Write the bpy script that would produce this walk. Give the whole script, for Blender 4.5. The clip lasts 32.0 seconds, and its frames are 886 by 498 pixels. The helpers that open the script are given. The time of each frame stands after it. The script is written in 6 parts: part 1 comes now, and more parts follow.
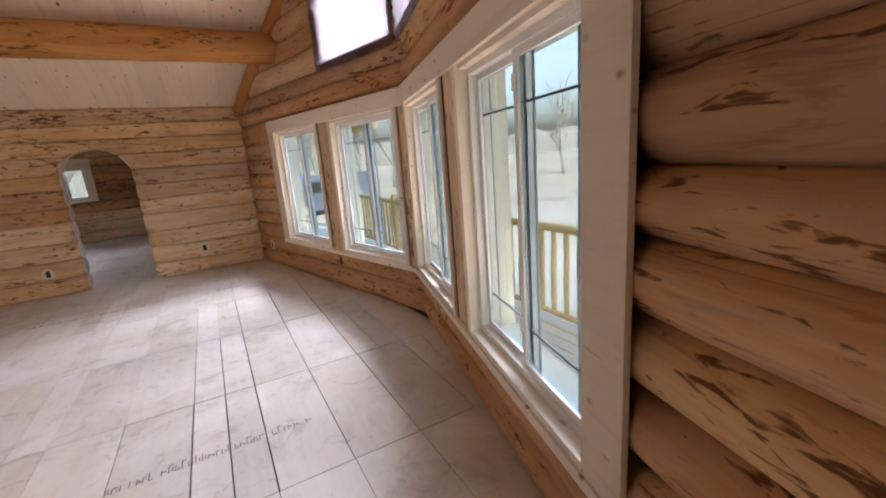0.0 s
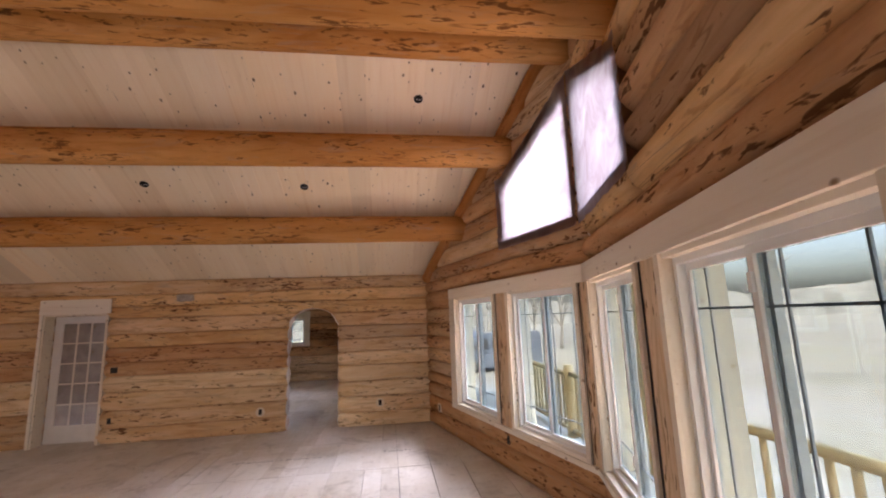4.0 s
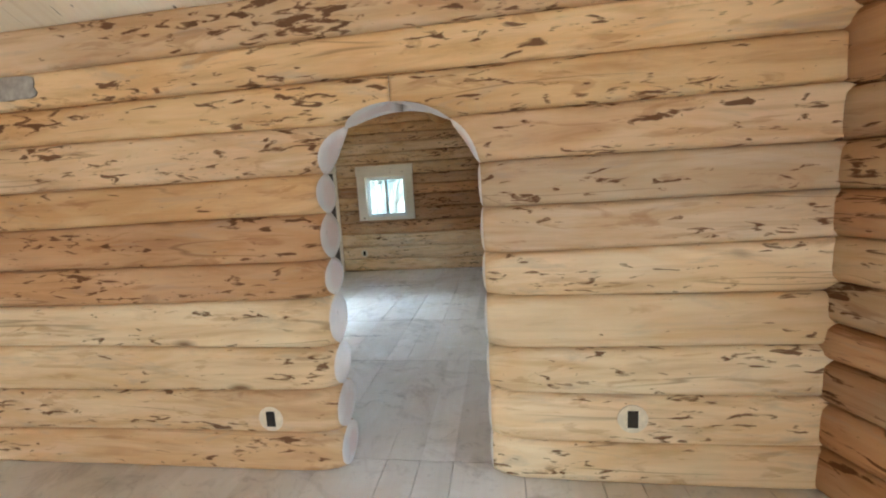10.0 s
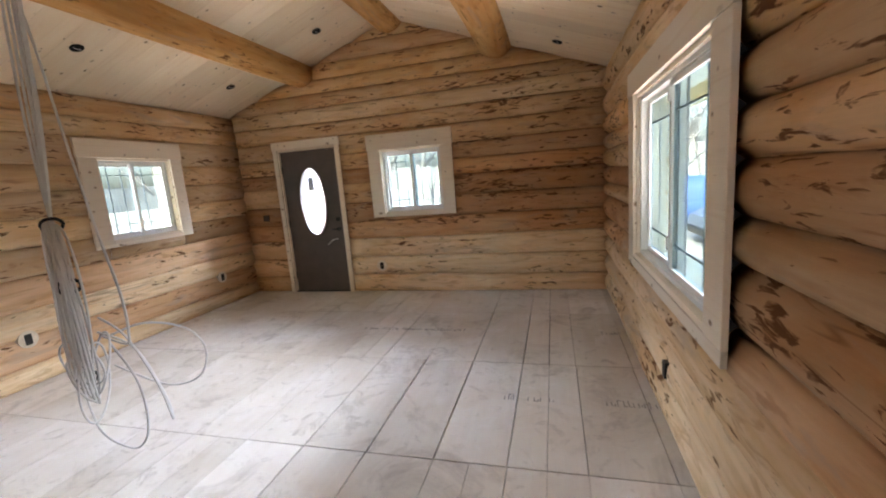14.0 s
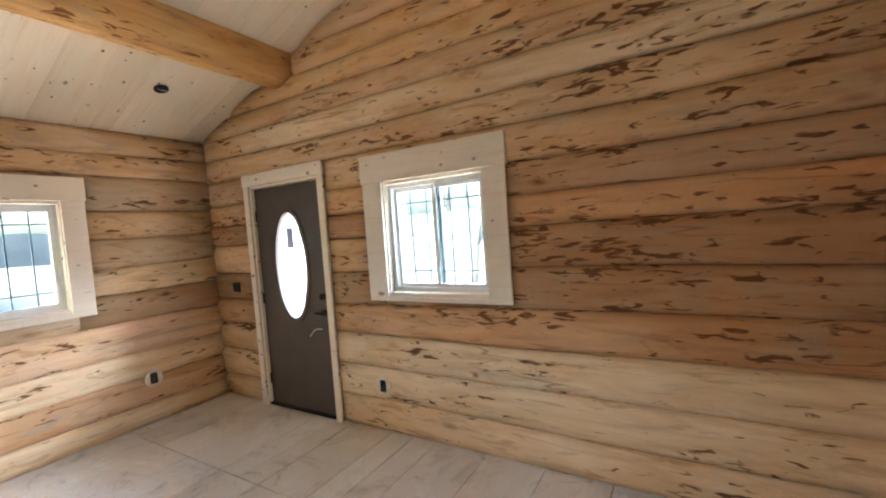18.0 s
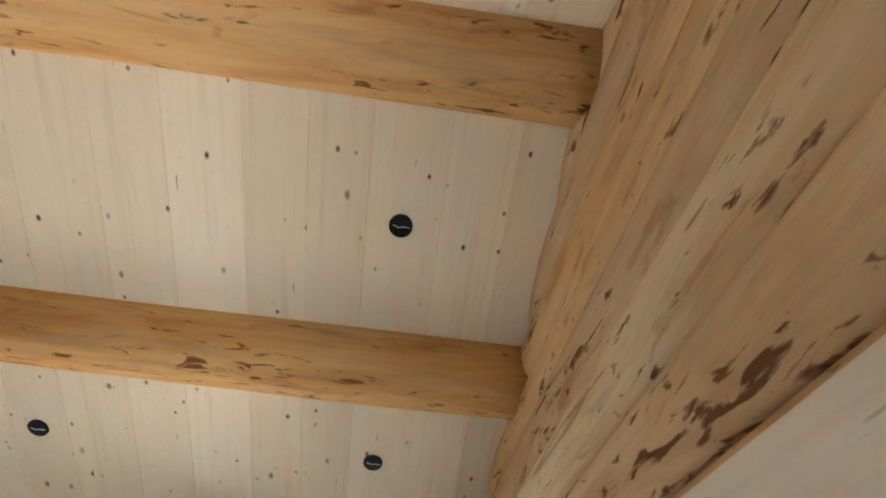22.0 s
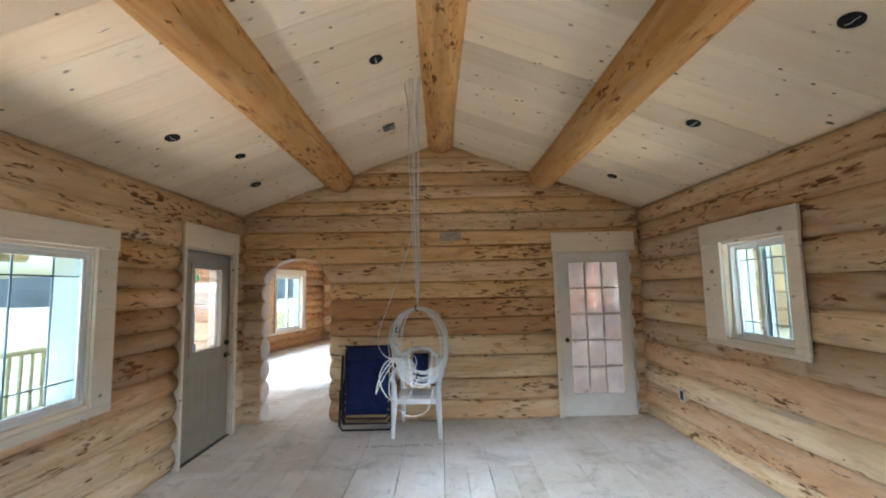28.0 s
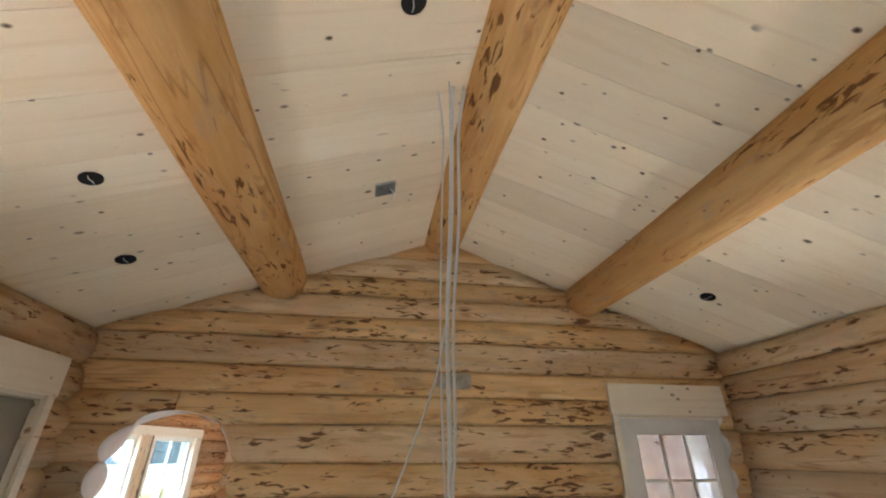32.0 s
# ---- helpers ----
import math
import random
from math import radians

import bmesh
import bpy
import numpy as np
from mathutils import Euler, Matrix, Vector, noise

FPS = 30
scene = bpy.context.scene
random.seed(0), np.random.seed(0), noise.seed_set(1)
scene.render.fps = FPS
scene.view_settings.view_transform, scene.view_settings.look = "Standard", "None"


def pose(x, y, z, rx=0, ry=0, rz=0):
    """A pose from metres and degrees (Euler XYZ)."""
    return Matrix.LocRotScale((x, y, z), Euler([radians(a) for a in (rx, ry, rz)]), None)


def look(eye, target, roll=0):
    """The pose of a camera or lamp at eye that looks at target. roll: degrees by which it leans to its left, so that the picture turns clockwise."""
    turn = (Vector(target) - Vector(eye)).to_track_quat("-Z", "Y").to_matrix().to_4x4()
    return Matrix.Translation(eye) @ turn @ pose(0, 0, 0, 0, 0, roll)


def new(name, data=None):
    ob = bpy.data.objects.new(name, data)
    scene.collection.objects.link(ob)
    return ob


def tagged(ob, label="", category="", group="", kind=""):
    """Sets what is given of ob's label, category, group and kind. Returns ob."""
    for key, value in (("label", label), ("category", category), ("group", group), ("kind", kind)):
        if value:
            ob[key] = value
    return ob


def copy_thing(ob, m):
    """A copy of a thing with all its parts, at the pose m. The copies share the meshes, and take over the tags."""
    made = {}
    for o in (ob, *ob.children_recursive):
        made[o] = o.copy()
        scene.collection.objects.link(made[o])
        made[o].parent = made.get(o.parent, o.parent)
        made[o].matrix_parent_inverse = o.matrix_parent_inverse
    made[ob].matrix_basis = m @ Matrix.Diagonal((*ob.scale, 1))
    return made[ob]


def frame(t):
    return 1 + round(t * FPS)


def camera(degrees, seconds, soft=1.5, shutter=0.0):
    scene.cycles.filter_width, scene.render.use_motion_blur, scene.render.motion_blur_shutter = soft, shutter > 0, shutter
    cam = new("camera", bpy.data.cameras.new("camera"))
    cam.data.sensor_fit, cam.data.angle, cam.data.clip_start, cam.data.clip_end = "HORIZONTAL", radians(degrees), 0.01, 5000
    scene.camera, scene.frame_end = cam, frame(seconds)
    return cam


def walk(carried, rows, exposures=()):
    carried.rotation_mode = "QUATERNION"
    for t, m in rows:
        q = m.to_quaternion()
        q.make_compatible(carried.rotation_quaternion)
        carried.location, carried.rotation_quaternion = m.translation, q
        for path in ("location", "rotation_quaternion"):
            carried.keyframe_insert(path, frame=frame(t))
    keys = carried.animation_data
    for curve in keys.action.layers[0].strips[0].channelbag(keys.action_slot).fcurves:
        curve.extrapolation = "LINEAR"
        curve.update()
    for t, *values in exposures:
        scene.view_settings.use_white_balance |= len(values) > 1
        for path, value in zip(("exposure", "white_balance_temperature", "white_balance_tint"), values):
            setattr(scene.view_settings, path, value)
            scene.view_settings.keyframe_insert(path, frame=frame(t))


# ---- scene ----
cam = camera(93.9, 32.0, soft=2.0)
METRES, EYE, TILT, LEAN, TURN = 17.85, 1.635, -0.3, 0.0, -28.6
ROWS = [
    (0.0, 0.0, 0.0, 0.0, -1.03, -13.06, 4.43),
    (0.5, 0.0002, -0.0019, 0.0024, 1.52, -8.12, 4.06),
    (1.0, 0.0015, -0.0029, 0.0042, 3.43, -4.05, 3.97),
    (1.5, 0.0017, -0.0026, 0.0058, 5.52, 0.2, 3.51),
    (2.0, 0.0011, -0.0017, 0.0072, 8.7, 4.25, 2.98),
    (2.5, -0.0004, -0.0009, 0.0091, 12.35, 7.43, 2.66),
    (3.0, -0.0016, -0.0005, 0.0096, 15.52, 9.59, 2.41),
    (3.5, -0.0035, 0.0004, 0.0105, 18.44, 10.49, 2.15),
    (5.5, -0.0339, 0.06, 0.0047, 26.26, 2.18, 1.82),
    (6.0, -0.0479, 0.0853, 0.0043, 25.81, 0.47, 0.97),
    (6.5, -0.0634, 0.1133, 0.0046, 28.93, -0.96, 0.36),
    (7.0, -0.083, 0.1374, 0.0042, 29.75, -1.29, 0.47),
    (7.5, -0.0989, 0.1622, 0.0021, 31.78, -1.31, 1.05),
    (8.0, -0.1179, 0.1845, 0.0014, 34.73, -3.13, 1.07),
    (8.5, -0.1392, 0.2046, 0.0014, 34.24, -6.15, 2.23),
    (9.0, -0.1571, 0.227, 0.0004, 36.85, -6.15, 2.18),
    (9.5, -0.1776, 0.2441, -0.0012, 37.58, -6.24, 2.22),
    (10.0, -0.1962, 0.2594, -0.0006, 36.08, -7.95, 3.16),
    (10.5, -0.213, 0.28, -0.0017, 35.9, -10.14, 3.15),
    (11.0, -0.2314, 0.2956, -0.0037, 33.2, -11.89, 2.02),
    (11.5, -0.2461, 0.3119, -0.0034, 30.65, -12.84, 3.14),
    (12.0, -0.258, 0.3323, -0.0035, 33.83, -12.76, 3.43),
    (12.5, -0.2719, 0.3458, -0.0037, 31.29, -11.61, 2.15),
    (13.0, -0.2824, 0.3584, -0.0038, 30.77, -12.39, 3.7),
    (13.5, -0.289, 0.3778, -0.0039, 39.27, -10.87, 4.33),
    (14.0, -0.2978, 0.3934, -0.0044, 43.25, -9.54, 4.28),
    (14.5, -0.3071, 0.4103, -0.0021, 37.38, -7.41, 4.26),
    (16.5, -0.3371, 0.4776, -0.0027, 32.08, -7.8, 3.54),
    (17.0, -0.3486, 0.4955, -0.0011, 42.69, -6.69, 3.6),
    (17.5, -0.3676, 0.509, -0.0008, 48.98, -5.4, 2.2),
    (18.0, -0.3862, 0.5247, -0.0004, 59.15, -2.88, 3.83),
    (18.5, -0.4057, 0.5396, 0.0009, 69.84, -1.73, 2.79),
    (19.0, -0.4266, 0.5485, 0.0016, 71.1, 0.01, 2.22),
    (19.5, -0.4467, 0.562, 0.0017, 75.91, 4.16, 3.72),
    (20.0, -0.4627, 0.5713, 0.0057, 80.27, 13.63, 2.75),
    (20.5, -0.4778, 0.5749, 0.0101, 79.86, 26.34, 1.04),
    (21.0, -0.4883, 0.5794, 0.0136, 85.95, 36.84, -0.15),
    (21.5, -0.4933, 0.5855, 0.0154, 96.34, 45.78, -2.0),
    (22.0, -0.4995, 0.5872, 0.0153, 111.59, 50.73, -3.01),
    (22.5, -0.515, 0.5825, 0.0135, 128.15, 48.37, -1.83),
    (23.0, -0.5323, 0.5767, 0.0112, 147.16, 38.72, -0.28),
    (23.5, -0.5426, 0.5742, 0.0073, 159.18, 25.25, 0.36),
    (24.0, -0.5393, 0.5742, 0.0043, 162.52, 14.34, 1.7),
    (24.5, -0.5374, 0.5737, 0.003, 165.46, 8.41, 3.64),
    (25.0, -0.5382, 0.573, 0.0028, 170.95, 6.15, 5.34),
    (25.5, -0.5368, 0.5723, 0.0032, 177.73, 5.28, 5.29),
    (26.0, -0.5345, 0.5721, 0.0034, 185.57, 5.05, 4.32),
    (26.5, -0.5316, 0.5723, 0.0037, 193.82, 4.91, 2.91),
    (28.5, -0.5108, 0.5655, 0.0031, 209.26, 5.21, 1.35),
    (29.0, -0.5019, 0.5514, 0.0049, 208.73, 6.28, 1.21),
    (29.5, -0.4885, 0.5406, 0.0038, 207.48, 7.75, 0.86),
    (30.0, -0.4747, 0.528, 0.0041, 202.97, 7.42, -0.48),
    (30.5, -0.4651, 0.5102, 0.0031, 203.52, 5.98, -0.55),
    (31.0, -0.4561, 0.4992, 0.0024, 202.66, 7.04, -0.5),
    (31.5, -0.4443, 0.4927, 0.0056, 199.41, 15.61, -0.15),
    (32.0, -0.4402, 0.4902, 0.0106, 199.22, 26.02, -0.05),
]
walk(cam, [(t, pose(0, 0, EYE, TILT, LEAN, TURN) @ pose(METRES * x, METRES * y, METRES * z, 90 + pitch, roll, yaw)) for t, x, y, z, yaw, pitch, roll in ROWS],
     exposures=[(0.0, 3.25, 8300, 40), (1.5, 3.25, 8900, 50), (4.0, 3.25, 8700, 46), (6.5, 3.2, 8500, 42), (8.0, 3.55, 8250, 37), (9.0, 4.1, 7500, 26), (10.3, 4.65, 6650, 13), (11.0, 4.65, 6350, 9), (12.0, 4.5, 6600, 12), (13.0, 4.4, 7300, 24), (14.0, 4.45, 7900, 32), (16.5, 4.2, 8700, 44), (17.0, 4.3, 9700, 54), (18.0, 5.1, 7600, 29), (18.7, 5.0, 7000, 19), (20.5, 4.45, 7500, 25), (21.5, 4.8, 7100, 21), (22.8, 5.15, 6750, 17), (24.0, 4.75, 6350, 10), (26.0, 4.45, 6750, 15), (28.5, 4.42, 7050, 21), (30.0, 4.65, 7000, 20), (32.0, 4.8, 7000, 20)])

# ---------------------------------------------------------------- world and sun
SUN_ELEVATION, SUN_TURN = 38.0, 200.0
world = bpy.data.worlds.new("sky")
scene.world = world
world.use_nodes = True
sky = world.node_tree.nodes.new("ShaderNodeTexSky")
sky.sky_type, sky.sun_disc = "NISHITA", False
sky.sun_elevation, sky.sun_rotation = radians(SUN_ELEVATION), radians(SUN_TURN)
sky.air_density, sky.dust_density, sky.ozone_density = 1.0, 6.0, 0.3
world.node_tree.links.new(sky.outputs[0], world.node_tree.nodes["Background"].inputs[0])
world.node_tree.nodes["Background"].inputs[1].default_value = 0.15
sun = new("sun", bpy.data.lights.new("sun", "SUN"))
sun.data.energy, sun.data.angle, sun.data.color = 0.9, radians(10), (1.0, 0.95, 0.88)
sun.rotation_euler = (radians(90 - SUN_ELEVATION), 0, radians(180 - SUN_TURN))


def window_light(name, at, width, height, watts, aim, colour=(0.54, 0.78, 1.0)):
    """Added lamp standing in for daylight at the windows: in the yard, below a sill or in an opening."""
    lamp = new(name, bpy.data.lights.new(name, "AREA"))
    lamp.data.shape, lamp.data.size, lamp.data.size_y = "RECTANGLE", width, height
    lamp.data.energy, lamp.data.color = watts, colour
    lamp.matrix_basis = look(at, aim)
    return lamp


SKY, YARD = 8.0, 6.0
# added lamps: sky light from above the glass, and the bright yard's throw from below the sill
window_light("daylight_east", (6.0, 10.9, 4.05), 9.0, 0.80, SKY * 42, (-3.2, 11.2, 1.0))
window_light("daylight_north", (-3.10, 18.60, 3.40), 8.0, 1.40, SKY * 30, (-3.0, 9.0, 0.9))
window_light("daylight_west", (-12.0, 11.2, 3.70), 6.0, 1.80, SKY * 8.5, (-1.0, 11.2, 0.9), (0.38, 0.67, 1.0))
window_light("yardlight_east", (-0.06, 11.26, 0.36), 1.5, 0.50, YARD * 0.65, (-2.3, 11.2, 2.9), (0.96, 0.96, 0.95))
window_light("yardlight_north", (-3.10, 14.75, 0.62), 1.8, 0.90, YARD, (-3.1, 12.2, 3.1), (0.96, 0.96, 0.95))
window_light("yardlight_west_1", (-6.55, 10.03, 0.62), 1.7, 0.90, YARD, (-4.0, 10.0, 2.9), (0.96, 0.96, 0.95))
window_light("yardlight_west_2", (-6.55, 12.38, 0.62), 1.8, 0.90, YARD, (-4.0, 12.4, 2.9), (0.96, 0.96, 0.95))
window_light("daylight_prow", (10.0, 3.7, 7.2), 12.0, 2.60, SKY * 34, (-2.5, 3.7, 0.4), (0.54, 0.78, 1.0))
for k, (y, x, share) in enumerate(((5.95, 1.50, 0.8), (4.43, 1.90, 0.8), (2.97, 1.90, 0.75), (1.45, 1.50, 0.45))):
    window_light("yardlight_prow_%d" % (k + 1), (x + 0.05, y, 0.28), 1.1, 0.22, YARD * 0.8 * share, (x - 2.6, y + 0.3, 2.8), (1.0, 0.89, 0.76))
for k, y in enumerate((1.88, 4.78)):
    window_light("daylight_hall_west_%d" % (k + 1), (-8.48, y, 1.5), 1.0, 1.0, SKY * 0.15, (-6.0, y, -0.6))
# fill lamps in the unseen south openings, added to brighten the hall
for k, x in enumerate((-3.25, -5.95)):
    window_light("daylight_hall_south_%d" % (k + 1), (x, -0.62, 1.5), 1.0, 1.0, SKY * 0.5, (x, 3.0, -0.3), (0.80, 0.90, 1.0))
# lamps in place of the sky behind the two high windows that are hung with film
window_light("daylight_high_1", (2.15, 4.45, 3.75), 1.4, 1.2, SKY * 0.05, (1.3, 4.3, 3.3), (0.86, 0.90, 1.0))
window_light("daylight_high_2", (2.15, 2.95, 3.75), 1.4, 1.2, SKY * 0.05, (1.3, 3.1, 3.3), (0.86, 0.90, 1.0))


# ---------------------------------------------------------------- materials
class Mat:
    """A small wrapper round one node material."""

    def __init__(self, name, rough=0.6, metal=0.0, spec=0.5):
        self.m = bpy.data.materials.new(name)
        self.m.use_nodes = True
        self.t = self.m.node_tree
        self.b = self.t.nodes["Principled BSDF"]
        self.b.inputs["Roughness"].default_value = rough
        self.b.inputs["Metallic"].default_value = metal
        self.b.inputs["Specular IOR Level"].default_value = spec
        self.co = self.t.nodes.new("ShaderNodeTexCoord").outputs["Object"]
        self.rand = None

    def link(self, a, b):
        self.t.links.new(a, b)

    def shifted(self, sx, sy, sz):
        """Object coordinates, scaled, and moved by the object's random number."""
        n = self.t.nodes.new("ShaderNodeMapping")
        n.inputs["Scale"].default_value = (sx, sy, sz)
        self.link(self.co, n.inputs["Vector"])
        mul = self.t.nodes.new("ShaderNodeMath")
        mul.operation = "MULTIPLY"
        mul.inputs[1].default_value = 37.0
        self.link(self.random(), mul.inputs[0])
        add = self.t.nodes.new("ShaderNodeVectorMath")
        add.operation = "ADD"
        self.link(n.outputs[0], add.inputs[0])
        self.link(mul.outputs[0], add.inputs[1])
        return add.outputs[0]

    def random(self):
        if self.rand is None:
            self.rand = self.t.nodes.new("ShaderNodeObjectInfo").outputs["Random"]
        return self.rand

    def island(self):
        return self.t.nodes.new("ShaderNodeNewGeometry").outputs["Random Per Island"]

    def noise(self, vec, scale=1.0, detail=4.0, rough=0.55, distort=0.0):
        n = self.t.nodes.new("ShaderNodeTexNoise")
        n.inputs["Scale"].default_value, n.inputs["Detail"].default_value = scale, detail
        n.inputs["Roughness"].default_value, n.inputs["Distortion"].default_value = rough, distort
        self.link(vec, n.inputs["Vector"])
        return n.outputs["Fac"]

    def cells(self, vec, scale=1.0, jitter=1.0):
        n = self.t.nodes.new("ShaderNodeTexVoronoi")
        n.inputs["Scale"].default_value, n.inputs["Randomness"].default_value = scale, jitter
        self.link(vec, n.inputs["Vector"])
        return n

    def ramp(self, fac, *stops):
        n = self.t.nodes.new("ShaderNodeValToRGB")
        el = n.color_ramp.elements
        while len(el) < len(stops):
            el.new(0.5)
        for e, (p, c) in zip(el, stops):
            e.position, e.color = p, (c if isinstance(c, tuple) else (c, c, c)) + (1,)
        self.link(fac, n.inputs[0])
        return n.outputs[0]

    def mix(self, fac, a, b, mode="MIX"):
        n = self.t.nodes.new("ShaderNodeMix")
        n.data_type, n.blend_type = "RGBA", mode
        for sock, v in ((n.inputs[0], fac), (n.inputs[6], a), (n.inputs[7], b)):
            if isinstance(v, (int, float)):
                sock.default_value = v
            elif isinstance(v, tuple):
                sock.default_value = v + (1,)
            else:
                self.link(v, sock)
        return n.outputs[2]

    def maths(self, op, a, b):
        n = self.t.nodes.new("ShaderNodeMath")
        n.operation = op
        for sock, v in zip(n.inputs, (a, b)):
            if isinstance(v, (int, float)):
                sock.default_value = v
            else:
                self.link(v, sock)
        return n.outputs[0]

    def colour(self, c):
        if isinstance(c, tuple):
            self.b.inputs["Base Color"].default_value = c + (1,)
        else:
            self.link(c, self.b.inputs["Base Color"])
        return self

    def rough(self, r):
        self.link(r, self.b.inputs["Roughness"])
        return self

    def bump(self, h, strength=0.3, dist=0.01):
        n = self.t.nodes.new("ShaderNodeBump")
        n.inputs["Strength"].default_value, n.inputs["Distance"].default_value = strength, dist
        self.link(h, n.inputs["Height"])
        self.link(n.outputs[0], self.b.inputs["Normal"])
        return self


def log_wood(name, pale, warm, dark, marks, spread=1.0):
    """Peeled pine log, grain along the object's x: colour bands, bark remnants, knots, grey weathering."""
    m = Mat(name, 0.72, spec=0.05)
    m.b.inputs["IOR"].default_value = 1.08
    grain = m.noise(m.shifted(1.2, 22, 22), 2.0, 5, 0.6, 0.3)
    broad = m.noise(m.shifted(0.7, 4.0, 4.0), 1.6, 4, 0.55, 1.0)
    base = m.mix(m.ramp(broad, (0.38, 0.0), (0.62, 1.0)), pale, warm)
    # each log has a tone of its own
    own = m.t.nodes.new("ShaderNodeObjectInfo")
    base = m.mix(1.0, base, own.outputs["Color"], "MULTIPLY")
    base = m.mix(spread, base, m.ramp(m.random(), (0.0, (0.90, 0.88, 0.85)), (0.5, (1.0, 1.0, 1.0)), (1.0, (1.06, 1.05, 1.04))), "MULTIPLY")
    base = m.mix(m.ramp(grain, (0.36, 0.22), (0.60, 0.0)), base, m.mix(0.35, base, dark))
    long = m.noise(m.shifted(0.35, 1.2, 1.2), 1.2, 2, 0.5)
    base = m.mix(m.ramp(long, (0.40, 0.55), (0.58, 0.0)), base, m.mix(1.0, base, (0.78, 0.68, 0.60), "MULTIPLY"))
    # sun-browned and weathered stretches
    brown = m.noise(m.shifted(0.8, 6.5, 6.5), 1.3, 5, 0.62, 1.2)
    base = m.mix(m.ramp(brown, (0.50, 0.0), (0.68, 0.38)), base, m.mix(1.0, base, (0.55, 0.40, 0.28), "MULTIPLY"))
    grey = m.noise(m.shifted(1.0, 5.0, 5.0), 1.5, 5, 0.65, 1.0)
    base = m.mix(m.ramp(grey, (0.56, 0.0), (0.72, 0.5)), base, (0.37, 0.31, 0.25))
    # stains left by peeled bark
    blotch = m.noise(m.shifted(2.0, 9.5, 9.5), 1.3, 4, 0.6, 0.8)
    base = m.mix(m.ramp(blotch, (0.59, 0.0), (0.64, 0.36), (0.72, 0.5)), base, m.mix(1.0, base, (0.56, 0.40, 0.29), "MULTIPLY"))
    # bark remnants: short dashes along the log, in patches
    dash = m.noise(m.shifted(5.2, 21, 21), 1.5, 3.5, 0.52, 0.7)
    patch = m.noise(m.shifted(0.9, 4.2, 4.2), 1.4, 2, 0.5)
    dash = m.maths("ADD", dash, m.maths("MULTIPLY", m.maths("SUBTRACT", patch, 0.5), 0.56))
    dash = m.maths("ADD", dash, m.maths("MULTIPLY", m.maths("SUBTRACT", own.outputs["Alpha"], 1.0), 0.09))
    mark = m.ramp(dash, (marks - 0.012, 0.0), (marks + 0.012, 0.5), (marks + 0.06, 0.92))
    base = m.mix(mark, base, dark)
    # long drying checks, hair-thin
    check = m.ramp(m.noise(m.shifted(0.30, 6.0, 6.0), 1.0, 2, 0.45, 0.15), (0.492, 0.0), (0.4985, 0.5), (0.5015, 0.5), (0.508, 0.0))
    where = m.ramp(m.noise(m.shifted(0.6, 1.5, 1.5), 1.3, 1), (0.54, 0.0), (0.60, 1.0))
    base = m.mix(m.maths("MULTIPLY", check, where), base, dark)
    knot = m.cells(m.shifted(1.6, 4.4, 4.4), 1.0)
    ring = m.ramp(knot.outputs["Distance"], (0.05, 0.8), (0.10, 0.35), (0.16, 0.0))
    pick = m.ramp(m.noise(m.shifted(0.9, 1.9, 1.9), 1.7, 1), (0.50, 0.0), (0.56, 1.0))
    base = m.mix(m.maths("MULTIPLY", ring, pick), base, dark)
    m.colour(base)
    m.rough(m.ramp(grain, (0.3, 0.6), (0.7, 0.8)))
    m.bump(m.maths("SUBTRACT", m.maths("ADD", m.maths("MULTIPLY", grain, 0.4), m.maths("MULTIPLY", broad, 0.9)), m.maths("MULTIPLY", mark, 0.3)), 0.5, 0.012)
    return m.m


def end_grain(name):
    """Sawn log end: pale sapwood, a pinkish heart, faint rings and drying checks; the log's middle lies at y = 0.14, z = 0."""
    m = Mat(name, 0.75, spec=0.2)
    n = m.noise(m.shifted(3, 3, 3), 2.0, 4)
    mapping = m.t.nodes.new("ShaderNodeMapping")
    mapping.inputs["Location"].default_value, mapping.inputs["Scale"].default_value = (0, -0.14, 0), (0, 1, 1)
    m.link(m.co, mapping.inputs["Vector"])
    length = m.t.nodes.new("ShaderNodeVectorMath")
    length.operation = "LENGTH"
    m.link(mapping.outputs[0], length.inputs[0])
    away = m.maths("ADD", length.outputs["Value"], m.maths("MULTIPLY", m.maths("SUBTRACT", n, 0.5), 0.05))
    rings = m.maths("FRACT", m.maths("MULTIPLY", away, 95.0), 0.0)
    c = m.mix(m.ramp(n, (0.35, 0.0), (0.7, 1.0)), (0.70, 0.64, 0.60), (0.80, 0.75, 0.71))
    heart = m.maths("MULTIPLY", m.ramp(away, (0.055, 1.0), (0.095, 0.0)), m.ramp(m.random(), (0.35, 0.1), (0.6, 0.75)))
    c = m.mix(heart, c, (0.74, 0.56, 0.51))
    c = m.mix(m.ramp(rings, (0.55, 0.0), (0.9, 0.07), (1.0, 0.0)), c, (0.60, 0.48, 0.42))
    check = m.noise(m.shifted(1, 30, 8), 1.5, 2)
    c = m.mix(m.ramp(check, (0.70, 0.0), (0.74, 0.4)), c, (0.30, 0.22, 0.18))
    m.colour(c)
    m.bump(n, 0.2, 0.003)
    return m.m


